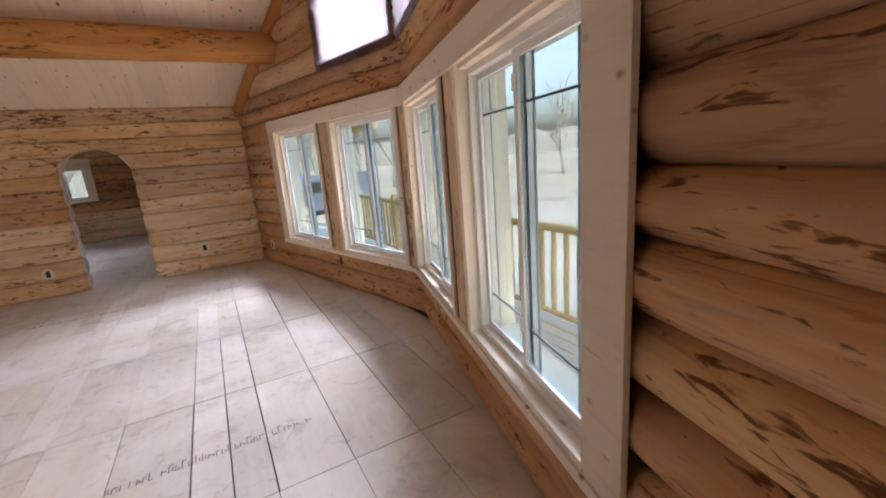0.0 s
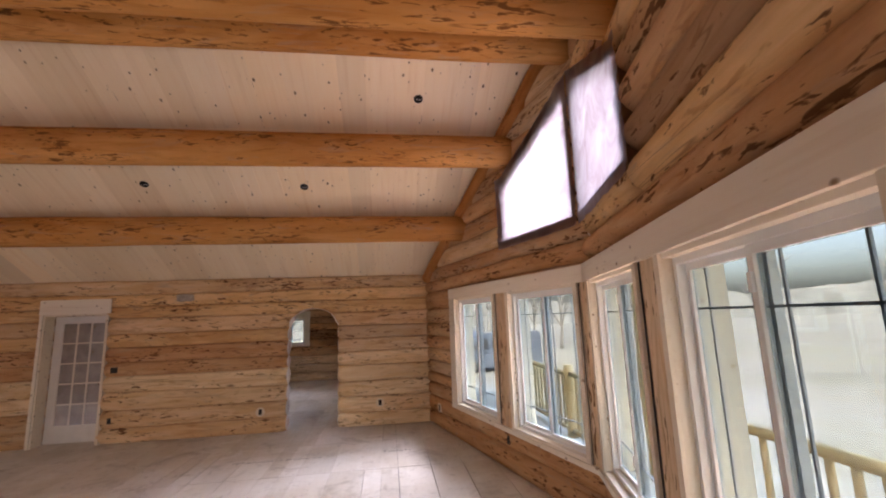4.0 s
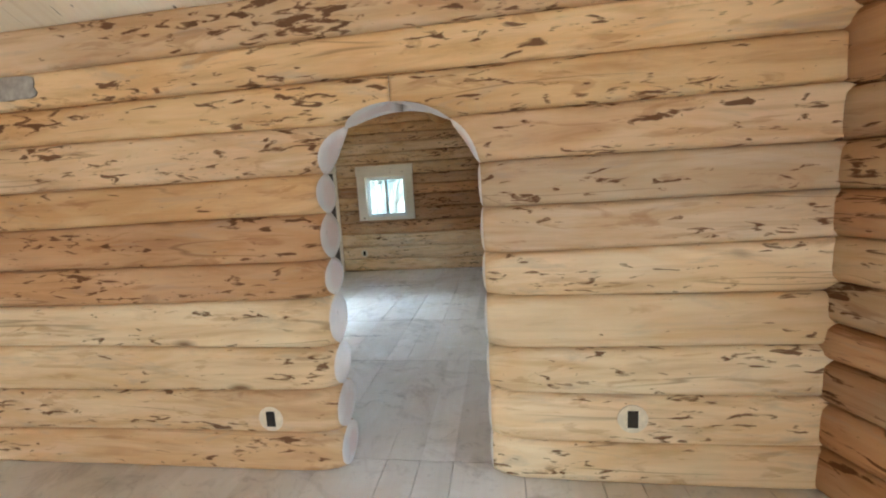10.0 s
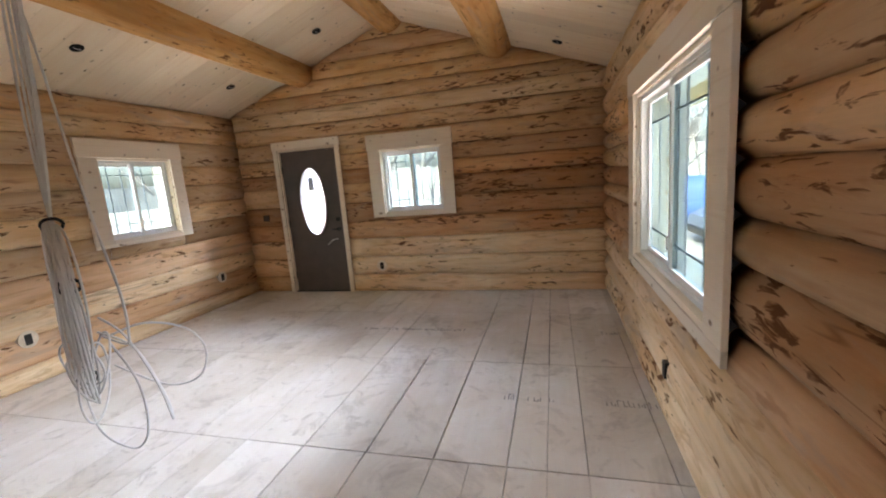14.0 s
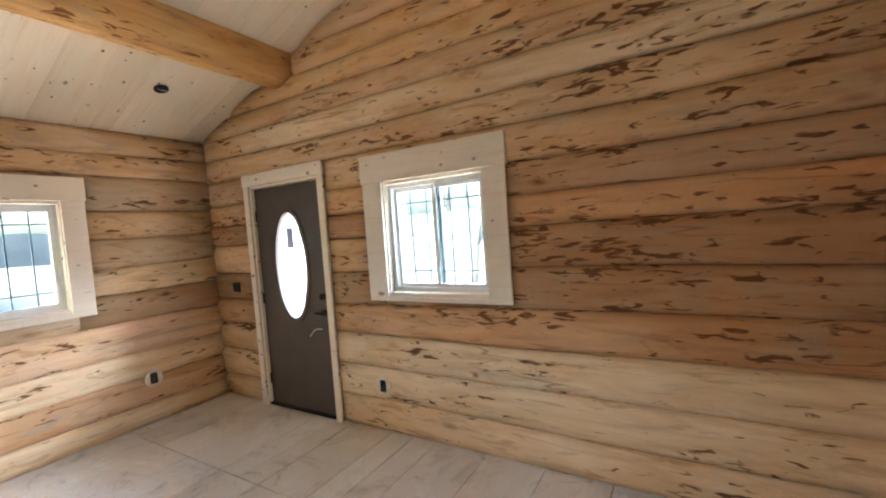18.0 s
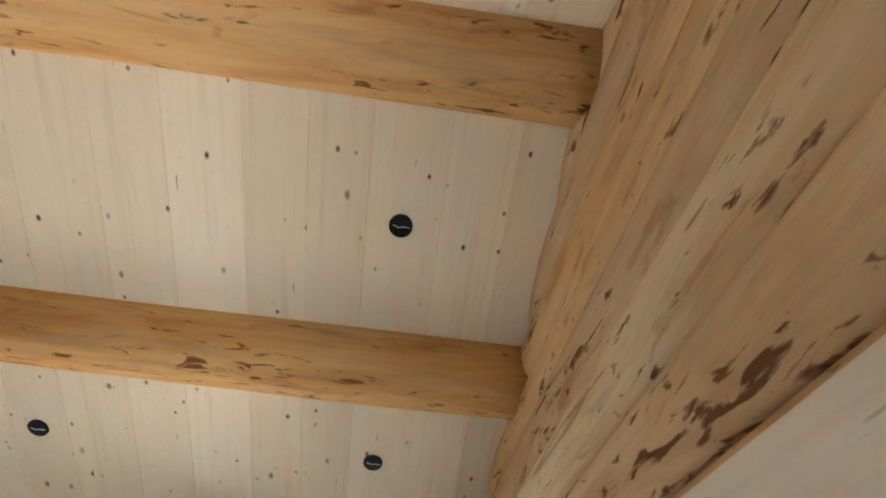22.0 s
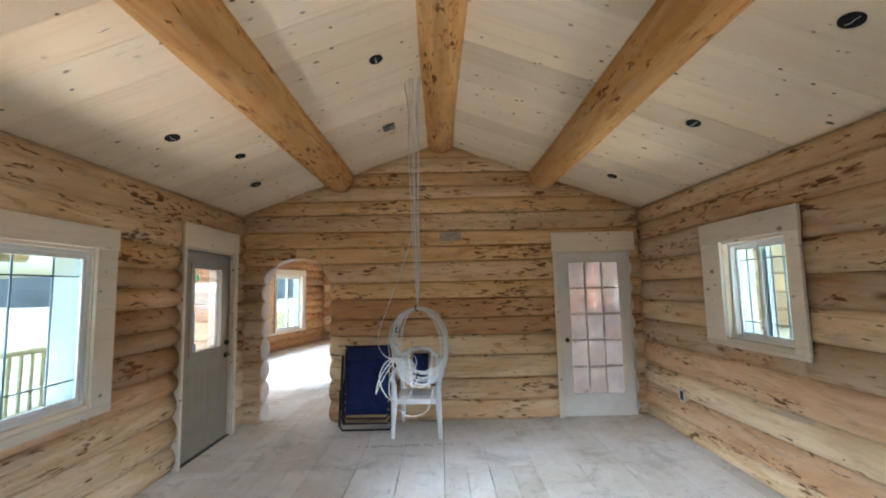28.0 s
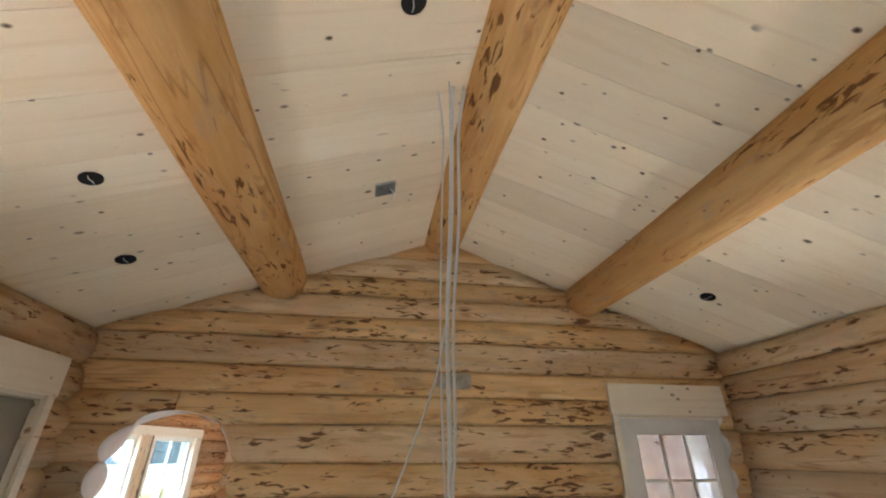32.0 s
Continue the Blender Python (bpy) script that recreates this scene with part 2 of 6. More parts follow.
def board_wood(name, pale, warm, knot_col, island=False, along=(0.7, 9, 9), spots=0.09):
    """Sawn knotty board, grain along x."""
    m = Mat(name, 0.65, spec=0.08)
    m.b.inputs["IOR"].default_value = 1.08
    if island:
        r = m.island()
        mul = m.maths("MULTIPLY", r, 53.0)

        def co(sx, sy, sz):
            n = m.t.nodes.new("ShaderNodeMapping")
            n.inputs["Scale"].default_value = (sx, sy, sz)
            m.link(m.co, n.inputs["Vector"])
            add = m.t.nodes.new("ShaderNodeVectorMath")
            add.operation = "ADD"
            m.link(n.outputs[0], add.inputs[0])
            m.link(mul, add.inputs[1])
            return add.outputs[0]
    else:
        r, co = m.random(), m.shifted
    grain = m.noise(co(*along), 2.0, 5, 0.6, 0.5)
    broad = m.noise(co(along[0] * 0.6, along[1] * 0.2, along[2] * 0.2), 1.6, 3, 0.5)
    c = m.mix(m.ramp(grain, (0.30, 0.6), (0.70, 0.0)), pale, warm)
    c = m.mix(m.ramp(broad, (0.4, 0.0), (0.75, 0.35)), c, warm)
    tint = m.ramp(r, (0.0, (0.86, 0.83, 0.79)), (0.5, (1.0, 1.0, 1.0)), (1.0, (1.05, 1.01, 0.96)))
    c = m.mix(1.0, c, tint, "MULTIPLY")
    streak = m.noise(co(along[0] * 1.2, along[1] * 2.2, along[2] * 2.2), 1.2, 4, 0.6, 0.4)
    c = m.mix(m.ramp(streak, (0.54, 0.0), (0.74, 0.30)), c, m.mix(1.0, c, (0.72, 0.58, 0.42), "MULTIPLY"))
    # short dark flecks along the grain
    fleck = m.noise(co(4.5, 34, 34), 1.2, 2, 0.5)
    c = m.mix(m.ramp(fleck, (0.735, 0.0), (0.79, 0.65)), c, knot_col)
    wavy = m.noise(co(9, 14, 14), 1.5, 3, 0.6)
    for sx, sy, size, cut in ((3.6, 6.0, 1.1, 0.39), (5.0, 7.5, 0.95, 0.41), (6.5, 9.5, 1.0, 0.40)):
        k = m.cells(co(sx, sy, sy), 1.0)
        far = m.maths("ADD", k.outputs["Distance"], m.maths("MULTIPLY", m.maths("SUBTRACT", wavy, 0.5), 0.12))
        dot = m.ramp(far, (spots * 0.45 * size, 1.0), (spots * size, 0.6), (spots * 1.5 * size, 0.0))
        pick = m.ramp(m.noise(co(1.3, 2.3, 2.3), 1.6 * size + sx * 0.1, 1), (cut, 0.0), (cut + 0.07, 1.0))
        c = m.mix(m.maths("MULTIPLY", dot, pick), c, knot_col)
    m.colour(c)
    m.bump(grain, 0.15, 0.004)
    return m.m


def plain(name, col, rough=0.5, metal=0.0, vary=0.12, scale=6.0, bump=0.05):
    """Paint, plastic or metal with faint unevenness."""
    m = Mat(name, rough, metal)
    n = m.noise(m.co, scale, 4)
    f = m.noise(m.co, scale * 9, 3)
    c = m.mix(m.ramp(n, (0.3, 0.0), (0.7, 1.0)), tuple(v * (1 - vary) for v in col), tuple(min(1, v * (1 + vary)) for v in col))
    m.colour(c)
    m.rough(m.ramp(f, (0.3, max(0.02, rough - 0.08)), (0.7, min(1, rough + 0.08))))
    if bump:
        m.bump(f, bump, 0.002)
    return m.m


def clear_glass(name, tint=(0.405, 0.53, 0.57), haze=0.0):
    m = Mat(name)
    t = m.t
    t.nodes.remove(m.b)
    tr, gl, mx, lw = (t.nodes.new(n) for n in ("ShaderNodeBsdfTransparent", "ShaderNodeBsdfGlossy", "ShaderNodeMixShader", "ShaderNodeLayerWeight"))
    tr.inputs[0].default_value = tint + (1,)
    gl.inputs["Roughness"].default_value = 0.0
    lw.inputs["Blend"].default_value = 0.3
    m.link(m.ramp(lw.outputs["Facing"], (0.0, 0.03), (0.6, 0.06), (1.0, 0.5)), mx.inputs[0])
    m.link(tr.outputs[0], mx.inputs[1])
    m.link(gl.outputs[0], mx.inputs[2])
    out = mx.outputs[0]
    if haze:
        df, m2 = t.nodes.new("ShaderNodeBsdfTranslucent"), t.nodes.new("ShaderNodeMixShader")
        df.inputs[0].default_value = (0.85, 0.85, 0.88, 1)
        n = m.noise(m.co, 5.0, 4)
        m.link(m.ramp(n, (0.3, haze * 0.6), (0.7, haze)), m2.inputs[0])
        m.link(out, m2.inputs[1])
        m.link(df.outputs[0], m2.inputs[2])
        out = m2.outputs[0]
    m.link(out, t.nodes["Material Output"].inputs[0])
    return m.m


def film_plastic(name):
    """Milky construction film that lets daylight through."""
    m = Mat(name)
    t = m.t
    t.nodes.remove(m.b)
    tl, df, gl, m1, m2 = (t.nodes.new(n) for n in ("ShaderNodeBsdfTranslucent", "ShaderNodeBsdfTransparent", "ShaderNodeBsdfGlossy", "ShaderNodeMixShader", "ShaderNodeMixShader"))
    n = m.noise(m.co, 3.0, 4, 0.6, 1.0)
    m.link(m.ramp(n, (0.3, (0.36, 0.26, 0.28)), (0.7, (0.54, 0.48, 0.51))), tl.inputs[0])
    df.inputs[0].default_value = (0.9, 0.9, 0.92, 1)
    gl.inputs["Roughness"].default_value = 0.25
    m1.inputs[0].default_value = 0.06
    m2.inputs[0].default_value = 0.06
    m.link(tl.outputs[0], m1.inputs[1])
    m.link(df.outputs[0], m1.inputs[2])
    m.link(m1.outputs[0], m2.inputs[1])
    m.link(gl.outputs[0], m2.inputs[2])
    m.link(m2.outputs[0], t.nodes["Material Output"].inputs[0])
    return m.m


def subfloor(name):
    """Dusty plywood subfloor with scuffs, drips and water stains."""
    m = Mat(name, 0.7, spec=0.15)
    place = m.t.nodes.new("ShaderNodeNewGeometry").outputs["Position"]
    grain = m.noise(m.shifted(10, 0.8, 1), 2.0, 5, 0.6, 0.6)
    n1 = m.noise(place, 0.7, 5, 0.6, 0.4)
    n2 = m.noise(place, 1.9, 6, 0.68, 0.8)
    n3 = m.noise(place, 11.0, 4, 0.65, 0.3)
    scuff = m.noise(place, 4.5, 6, 0.7, 1.6)
    c = m.mix(m.ramp(n1, (0.35, 0.0), (0.65, 1.0)), (0.64, 0.58, 0.50), (0.80, 0.78, 0.75))
    c = m.mix(m.ramp(grain, (0.38, 0.10), (0.6, 0.0)), c, (0.46, 0.39, 0.32))
    c = m.mix(m.ramp(n2, (0.54, 0.0), (0.72, 0.60)), c, (0.33, 0.28, 0.24))
    c = m.mix(m.ramp(scuff, (0.56, 0.0), (0.70, 0.5)), c, (0.34, 0.29, 0.25))
    c = m.mix(m.ramp(n2, (0.26, 0.7), (0.42, 0.0)), c, (0.84, 0.83, 0.82))
    c = m.mix(m.ramp(n3, (0.64, 0.0), (0.74, 0.4)), c, (0.34, 0.30, 0.26))
    tint = m.ramp(m.random(), (0.0, (0.90, 0.88, 0.85)), (0.5, (1.0, 0.99, 0.98)), (1.0, (1.04, 1.04, 1.04)))
    m.colour(m.mix(1.0, c, tint, "MULTIPLY"))
    m.rough(m.ramp(n2, (0.3, 0.55), (0.7, 0.85)))
    m.bump(m.maths("ADD", m.maths("MULTIPLY", grain, 0.3), n3), 0.2, 0.004)
    return m.m


PINE = log_wood("pine_log", (0.84, 0.69, 0.51), (0.76, 0.56, 0.36), (0.14, 0.058, 0.024), 0.630)
PINE_BEAM = log_wood("beam_log", (0.75, 0.45, 0.20), (0.68, 0.37, 0.14), (0.17, 0.07, 0.025), 0.648, 0.35)
ENDS = end_grain("log_end_grain")
CEILING = board_wood("whitewashed_pine", (0.93, 0.80, 0.62), (0.88, 0.71, 0.50), (0.11, 0.055, 0.025), island=True, along=(0.6, 8, 8), spots=0.066)
TRIM = board_wood("primed_pine_trim", (0.84, 0.77, 0.66), (0.78, 0.70, 0.58), (0.30, 0.20, 0.13), spots=0.08)
VINYL = plain("window_vinyl", (0.76, 0.78, 0.76), 0.4, vary=0.05)
GRILLE = plain("window_grille", (0.62, 0.63, 0.65), 0.5)
GLASS = clear_glass("window_glass")
FLOORING = subfloor("plywood_subfloor")
GAP = plain("dark_gap", (0.03, 0.025, 0.02), 0.9)
HOLE_SHADE = plain("black_hole_shade", (0.006, 0.005, 0.004), 0.95, bump=0)
BLACK = plain("black_metal", (0.02, 0.02, 0.02), 0.4, 0.6)


# ---------------------------------------------------------------- mesh helpers
def mesh_object(name, bm, mats, parent=None, label=""):
    me = bpy.data.meshes.new(name)
    bm.to_mesh(me)
    bm.free()
    for mt in mats if isinstance(mats, (list, tuple)) else (mats,):
        me.materials.append(mt)
    ob = new(name, me)
    ob.parent = parent
    if label:
        ob["label"] = label
    return ob


def part(name, bm, material, parent, label=""):
    return mesh_object(name, bm, material, parent, label)


def empty(name, m=None, **tags):
    ob = new(name)
    ob.empty_display_size = 0.1
    if m is not None:
        ob.matrix_basis = m
    return tagged(ob, **tags)


def box(bm, x0, x1, y0, y1, z0, z1, bevel=0.0, m=None):
    r = bmesh.ops.create_cube(bm, size=1.0)
    vs = r["verts"]
    for v in vs:
        v.co = Vector(((x0 + x1) / 2 + v.co.x * (x1 - x0), (y0 + y1) / 2 + v.co.y * (y1 - y0), (z0 + z1) / 2 + v.co.z * (z1 - z0)))
    if bevel:
        es = list({e for v in vs for e in v.link_edges})
        r2 = bmesh.ops.bevel(bm, geom=es, offset=bevel, segments=2, affect="EDGES", profile=0.6)
        vs = list({v for f in r2["faces"] for v in f.verts} | {v for v in vs if v.is_valid})
    if m is not None:
        bmesh.ops.transform(bm, matrix=m, verts=vs)
    return bm


def box_bm(*a, **k):
    return box(bmesh.new(), *a, **k)


def tube(bm, pts, radius, seg=8, caps=True, radii=None, closed=False):
    """A round tube along points."""
    pts = [Vector(p) for p in pts]
    n, rings, up = len(pts), [], None
    for i, p in enumerate(pts):
        a, b = (pts[i - 1], pts[(i + 1) % n]) if closed else (pts[max(i - 1, 0)], pts[min(i + 1, n - 1)])
        d = (b - a).normalized()
        if up is None:
            up = d.orthogonal().normalized()
        up = (up - d * up.dot(d))
        up = up.normalized() if up.length > 1e-6 else d.orthogonal().normalized()
        side = d.cross(up)
        r = radii[i] if radii else radius
        rings.append([bm.verts.new(p + (up * math.cos(2 * math.pi * k / seg) + side * math.sin(2 * math.pi * k / seg)) * r) for k in range(seg)])
    for i in range(n if closed else n - 1):
        for k in range(seg):
            f = bm.faces.new((rings[i][k], rings[i][(k + 1) % seg], rings[(i + 1) % n][(k + 1) % seg], rings[(i + 1) % n][k]))
            f.smooth = True
    if caps and not closed:
        bm.faces.new(list(reversed(rings[0])))
        bm.faces.new(rings[-1])
    return bm


def cylinder(bm, x, y, z0, z1, r, seg=20, axis="z"):
    ends = {"z": ((x, y, z0), (x, y, z1)), "y": ((x, z0, y), (x, z1, y)), "x": ((z0, x, y), (z1, x, y))}[axis]
    return tube(bm, ends, r, seg)


def prism(bm, outline, y0, y1):
    """A plate with an outline in x and z, from y0 to y1."""
    a = [bm.verts.new((x, y0, z)) for x, z in outline]
    b = [bm.verts.new((x, y1, z)) for x, z in outline]
    n = len(outline)
    for i in range(n):
        bm.faces.new((a[i], a[(i + 1) % n], b[(i + 1) % n], b[i]))
    bm.faces.new(a)
    bm.faces.new(list(reversed(b)))
    bmesh.ops.recalc_face_normals(bm, faces=bm.faces)
    return bm


def frame_plate(bm, outer, inner, y0, y1):
    """A plate between two outlines with the same number of points."""
    n = len(outer)
    rings = [[bm.verts.new((x, y, z)) for x, z in o] for o, y in ((outer, y0), (outer, y1), (inner, y1), (inner, y0))]
    for r in range(4):
        for i in range(n):
            bm.faces.new((rings[r][i], rings[r][(i + 1) % n], rings[(r + 1) % 4][(i + 1) % n], rings[(r + 1) % 4][i]))
    bmesh.ops.recalc_face_normals(bm, faces=bm.faces)
    return bm


def rect(x0, x1, z0, z1):
    return [(x0, z0), (x1, z0), (x1, z1), (x0, z1)]


# ---------------------------------------------------------------- log walls
THICK = 0.28


def seam(u, k, count, wall):
    """How far the joint under course k wanders off its level."""
    if k in (0, count):
        return 0.0
    return noise.noise((u * 0.35, k * 5.7 + wall * 11.0, 4.2)) * 0.035


def log_piece(name, wall, at, u0, u1, za, zb, course, groove, seed, power=4.0, wobble=0.006):
    """One log of a wall. u0 and u1 are functions of height; the face at y = 0 looks into the room, the log reaches back to y = THICK.
    course: its number, the number of courses, its foot and its head; at sets the wall's local frame."""
    k, count, zc, zd = course
    rows = 17 if wall == 1 else 9
    zs = [za + (zb - za) * (0.5 - 0.5 * math.cos(math.pi * i / (rows - 1))) for i in range(rows)]
    if za < ARCH_TOP < zb and wall == 1:
        zs = [ARCH_TOP + 0.001 - (ARCH_TOP + 0.001 - za) * (1 - i / 18) ** 2 for i in range(19)] + [(ARCH_TOP + 2 * zb) / 3, (ARCH_TOP + 5 * zb) / 6, zb]
    length = max(u1(z) - u0(z) for z in zs)
    if length < 0.02:
        return None
    cols = max(2, int(length / 0.45) + 1)
    steps = [i / (cols - 1) for i in range(cols)]
    if wall == 1 and length > 0.5:
        near = [0.02 / length, 0.05 / length, 0.10 / length, 0.17 / length]
        steps = [0.0] + near + steps[1:-1] + [1 - q for q in reversed(near)] + [1.0]
        steps = sorted(set(steps))
    cols = len(steps)
    mid = (za + zb) / 2
    base = min(u0(z) for z in zs)
    bm = bmesh.new()
    grid = []
    for side in (0, 1):
        for i, z in (enumerate(zs) if side == 0 else reversed(list(enumerate(zs)))):
            s = (z - zc) / (zd - zc) * 2 - 1
            depth = groove * min(1.0, abs(s)) ** power
            ring = []
            a, b = u0(z), u1(z)
            for c in range(cols):
                u = a + (b - a) * steps[c]
                w = noise.noise((u * 0.9 + seed * 7.3, z * 2.0, seed * 3.1)) * wobble * 2
                f = (z - zc) / (zd - zc)
                lift = seam(u, k, count, wall) * (1 - f) + seam(u, k + 1, count, wall) * f
                d = depth
                if wall == 1:
                    e = math.exp(-min(steps[c], 1 - steps[c]) * length / 0.07) if z < ARCH_TOP else 0.0
                    d = depth * (1 - e) + e * 0.112 * min(1.0, abs(s)) ** 2.4
                v = d + w if side == 0 else THICK - d - w
                ring.append(bm.verts.new((u - base, v, z - mid + lift)))
            grid.append(ring)
    n = len(grid)
    for r in range(n):
        for c in range(cols - 1):
            f = bm.faces.new((grid[r][c], grid[r][c + 1], grid[(r + 1) % n][c + 1], grid[(r + 1) % n][c]))
            f.smooth = True
    for c, way in ((0, -1), (cols - 1, 1)):
        # sawn ends, slightly domed
        ring = [g[c] for g in grid]
        if wall != 1:
            bm.faces.new(ring).material_index = 1
            continue
        heart = sum((v.co for v in ring), Vector()) / n
        inner = [bm.verts.new(v.co.lerp(heart, 0.25) + Vector((way * 0.011, 0, 0))) for v in ring]
        core = [bm.verts.new(v.co.lerp(heart, 0.6) + Vector((way * 0.016, 0, 0))) for v in ring]
        for i in range(n):
            for a, b in ((ring, inner), (inner, core)):
                f = bm.faces.new((a[i], a[(i + 1) % n], b[(i + 1) % n], b[i]))
                f.material_index, f.smooth = 1, True
        f = bm.faces.new(core)
        f.material_index, f.smooth = 1, True
    bmesh.ops.recalc_face_normals(bm, faces=bm.faces)
    ob = mesh_object(name, bm, (PINE, ENDS))
    ob.matrix_basis = at @ Matrix.Translation((base, 0, mid))
    return ob


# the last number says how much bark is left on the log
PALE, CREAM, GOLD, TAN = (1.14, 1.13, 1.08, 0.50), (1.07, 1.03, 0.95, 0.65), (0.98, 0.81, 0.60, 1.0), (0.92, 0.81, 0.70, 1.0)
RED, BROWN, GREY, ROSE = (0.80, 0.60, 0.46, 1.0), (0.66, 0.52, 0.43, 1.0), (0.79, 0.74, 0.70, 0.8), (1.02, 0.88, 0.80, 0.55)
# the tones of the courses from the floor up, for the logs before and after a wall's first opening
TONES = {
    1: ((TAN, TAN, CREAM, CREAM, RED, RED, GOLD, TAN, GOLD, GOLD, TAN), (CREAM, CREAM, CREAM, PALE, CREAM, GREY, GREY, TAN, GOLD, GOLD, GOLD)),
    2: ((GOLD, TAN, GOLD, CREAM, GOLD),) * 2,
    3: ((TAN, TAN, TAN, RED, BROWN, TAN, BROWN, TAN, GREY, TAN, CREAM), (CREAM, CREAM, CREAM, RED, BROWN, BROWN, RED, BROWN, TAN, RED, CREAM)),
    4: ((TAN, GOLD, GOLD, TAN, GOLD),) * 2,
    5: ((CREAM, ROSE, PALE, ROSE, GREY, CREAM, GREY, TAN, GREY, TAN, TAN),) * 2,
    6: ((CREAM, PALE, CREAM, ROSE, BROWN, GREY, BROWN, TAN, TAN, GOLD, CREAM, TAN), (CREAM, PALE, PALE, CREAM, BROWN, GREY, GREY, TAN, TAN, TAN, CREAM, TAN)),
    # red-brown prow logs, with their backlit shade put into the tone as well
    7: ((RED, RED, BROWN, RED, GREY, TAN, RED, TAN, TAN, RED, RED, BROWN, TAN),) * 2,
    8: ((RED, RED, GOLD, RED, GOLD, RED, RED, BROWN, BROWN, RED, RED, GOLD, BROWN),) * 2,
}


def log_wall(name, label, at, length, levels, openings, number, groove=0.035, ends=None, power=4.0):
    """A wall of stacked logs. levels: heights of the joints. openings: (left(z), right(z), z0, z1). ends: functions of z for the wall's two ends."""
    wall = empty(name, kind="structure", label=label, category="wall")
    lo, hi = ends or (lambda z: 0.0, lambda z: length)
    seed = number * 100
    tones = TONES.get(number, ((TAN, GOLD, CREAM, RED),) * 2)
    jitter = random.Random(number)
    for k, (za, zb) in enumerate(zip(levels, levels[1:])):
        here = sorted([o for o in openings if o[2] < zb - 0.03 and o[3] > za + 0.03], key=lambda o: o[0]((za + zb) / 2))
        pieces, left = [], lo
        for l, r, z0, z1 in here + [(hi, None, 0, 0)]:
            pieces.append((left, l, za, zb))
            if r is None:
                break
            pieces += [(l, r, a, b) for a, b in ((za, z0), (z1, zb)) if b - a > 0.03]
            left = r
        for i, (l, r, a, b) in enumerate(pieces):
            seed += 1
            ob = log_piece("log", number, at, l, r, a, b, (k, len(levels) - 1, za, zb), groove, seed, power)
            if ob:
                ob.parent = wall
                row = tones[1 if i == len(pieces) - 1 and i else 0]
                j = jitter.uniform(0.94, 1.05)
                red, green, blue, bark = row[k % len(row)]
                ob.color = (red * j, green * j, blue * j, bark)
    return wall


def flat(v):
    return lambda z: v


def opening(a, b, z0, z1):
    return (flat(a), flat(b), z0, z1)


# ---------------------------------------------------------------- plan
ARCH_Y, SOUTH_Y, NORTH_Y = 7.82, 8.10, 13.98      # both faces of the arch wall; north wall's face
WEST_X, EAST_X = -5.76, -0.735
APEX, CORNER_N, CORNER_S = (1.71, 3.70), (0.64, 7.82), (0.64, -0.42)
HALL_WEST = -8.3
EAVE_2, PITCH_2, RIDGE_2 = 2.63, 0.36, (WEST_X + EAST_X) / 2
EAVE_1, PITCH_1, RIDGE_1 = 2.62, 0.53, 3.70
PROW = 4.12 / 4.257                                # cosine of the prow walls' slant


def roof_left(z):
    return WEST_X + max(0.0, z - EAVE_2) / PITCH_2


def roof_right(z):
    return EAST_X - max(0.0, z - EAVE_2) / PITCH_2


ARCH_L, ARCH_R, ARCH_TOP, SPRING = -1.80, -0.94, 2.04, 1.60


def arch_half(z):
    if z <= SPRING:
        return (ARCH_R - ARCH_L) / 2
    if z >= ARCH_TOP:
        return 0.0
    return (ARCH_R - ARCH_L) / 2 * math.sqrt(1 - ((z - SPRING) / (ARCH_TOP - SPRING)) ** 2.8)


ARCH_C = (ARCH_L + ARCH_R) / 2
# heights of the joints between the logs, wall by wall
Z_ARCH = (0.0, 0.235, 0.505, 0.765, 1.035, 1.27, 1.50, 1.72, 1.96, 2.165, 2.38, 2.60)
Z_GABLE = (2.60, 2.79, 2.97, 3.16, 3.36, 3.60)
Z_NORTH = (0.0, 0.23, 0.505, 0.76, 1.02, 1.28, 1.54, 1.75, 1.95, 2.19, 2.40, 2.60)
Z_WEST = (0.0, 0.165, 0.425, 0.665, 0.94, 1.20, 1.45, 1.68, 1.92, 2.20, 2.40, 2.60)
Z_EAST = (0.0, 0.24, 0.48, 0.70, 0.91, 1.15, 1.31, 1.505, 1.68, 1.86, 2.08, 2.33, 2.60)
Z_PROW_N = (0.0, 0.25, 0.49, 0.69, 0.885, 1.08, 1.27, 1.49, 1.72, 1.95, 2.26, 2.46, 2.675, 2.92, 3.16, 3.40, 3.64, 3.90, 4.16, 4.42, 4.70)
Z_PROW_S = (0.0, 0.22, 0.45, 0.68, 0.91, 1.15, 1.36, 1.57, 1.79, 2.04, 2.27, 2.50, 2.73, 2.97, 3.22, 3.46, 3.70, 3.94, 4.18, 4.43, 4.70)
Z_PLAIN = tuple(0.26 * k for k in range(19))
# arch wall between the hall and the north room
u_arch = ARCH_C - HALL_WEST
at_arch = Matrix.Translation((HALL_WEST, ARCH_Y, 0))
log_wall("wall_arch", "peeled pine log wall with an arched doorway", at_arch, 0.95 - HALL_WEST, Z_ARCH,
         [(lambda z: u_arch - arch_half(z), lambda z: u_arch + arch_half(z), 0.0, ARCH_TOP + 0.012), opening(-5.66 - HALL_WEST, -4.70 - HALL_WEST, 0, 2.08)], 1, 0.030, power=13.0)
log_wall("wall_gable_south", "pine log gable under the ridge", at_arch, 5, Z_GABLE, [], 2, 0.04,
         ends=(lambda z: roof_left(z) - HALL_WEST - 0.10, lambda z: max(roof_left(z), roof_right(z)) - HALL_WEST + 0.10))
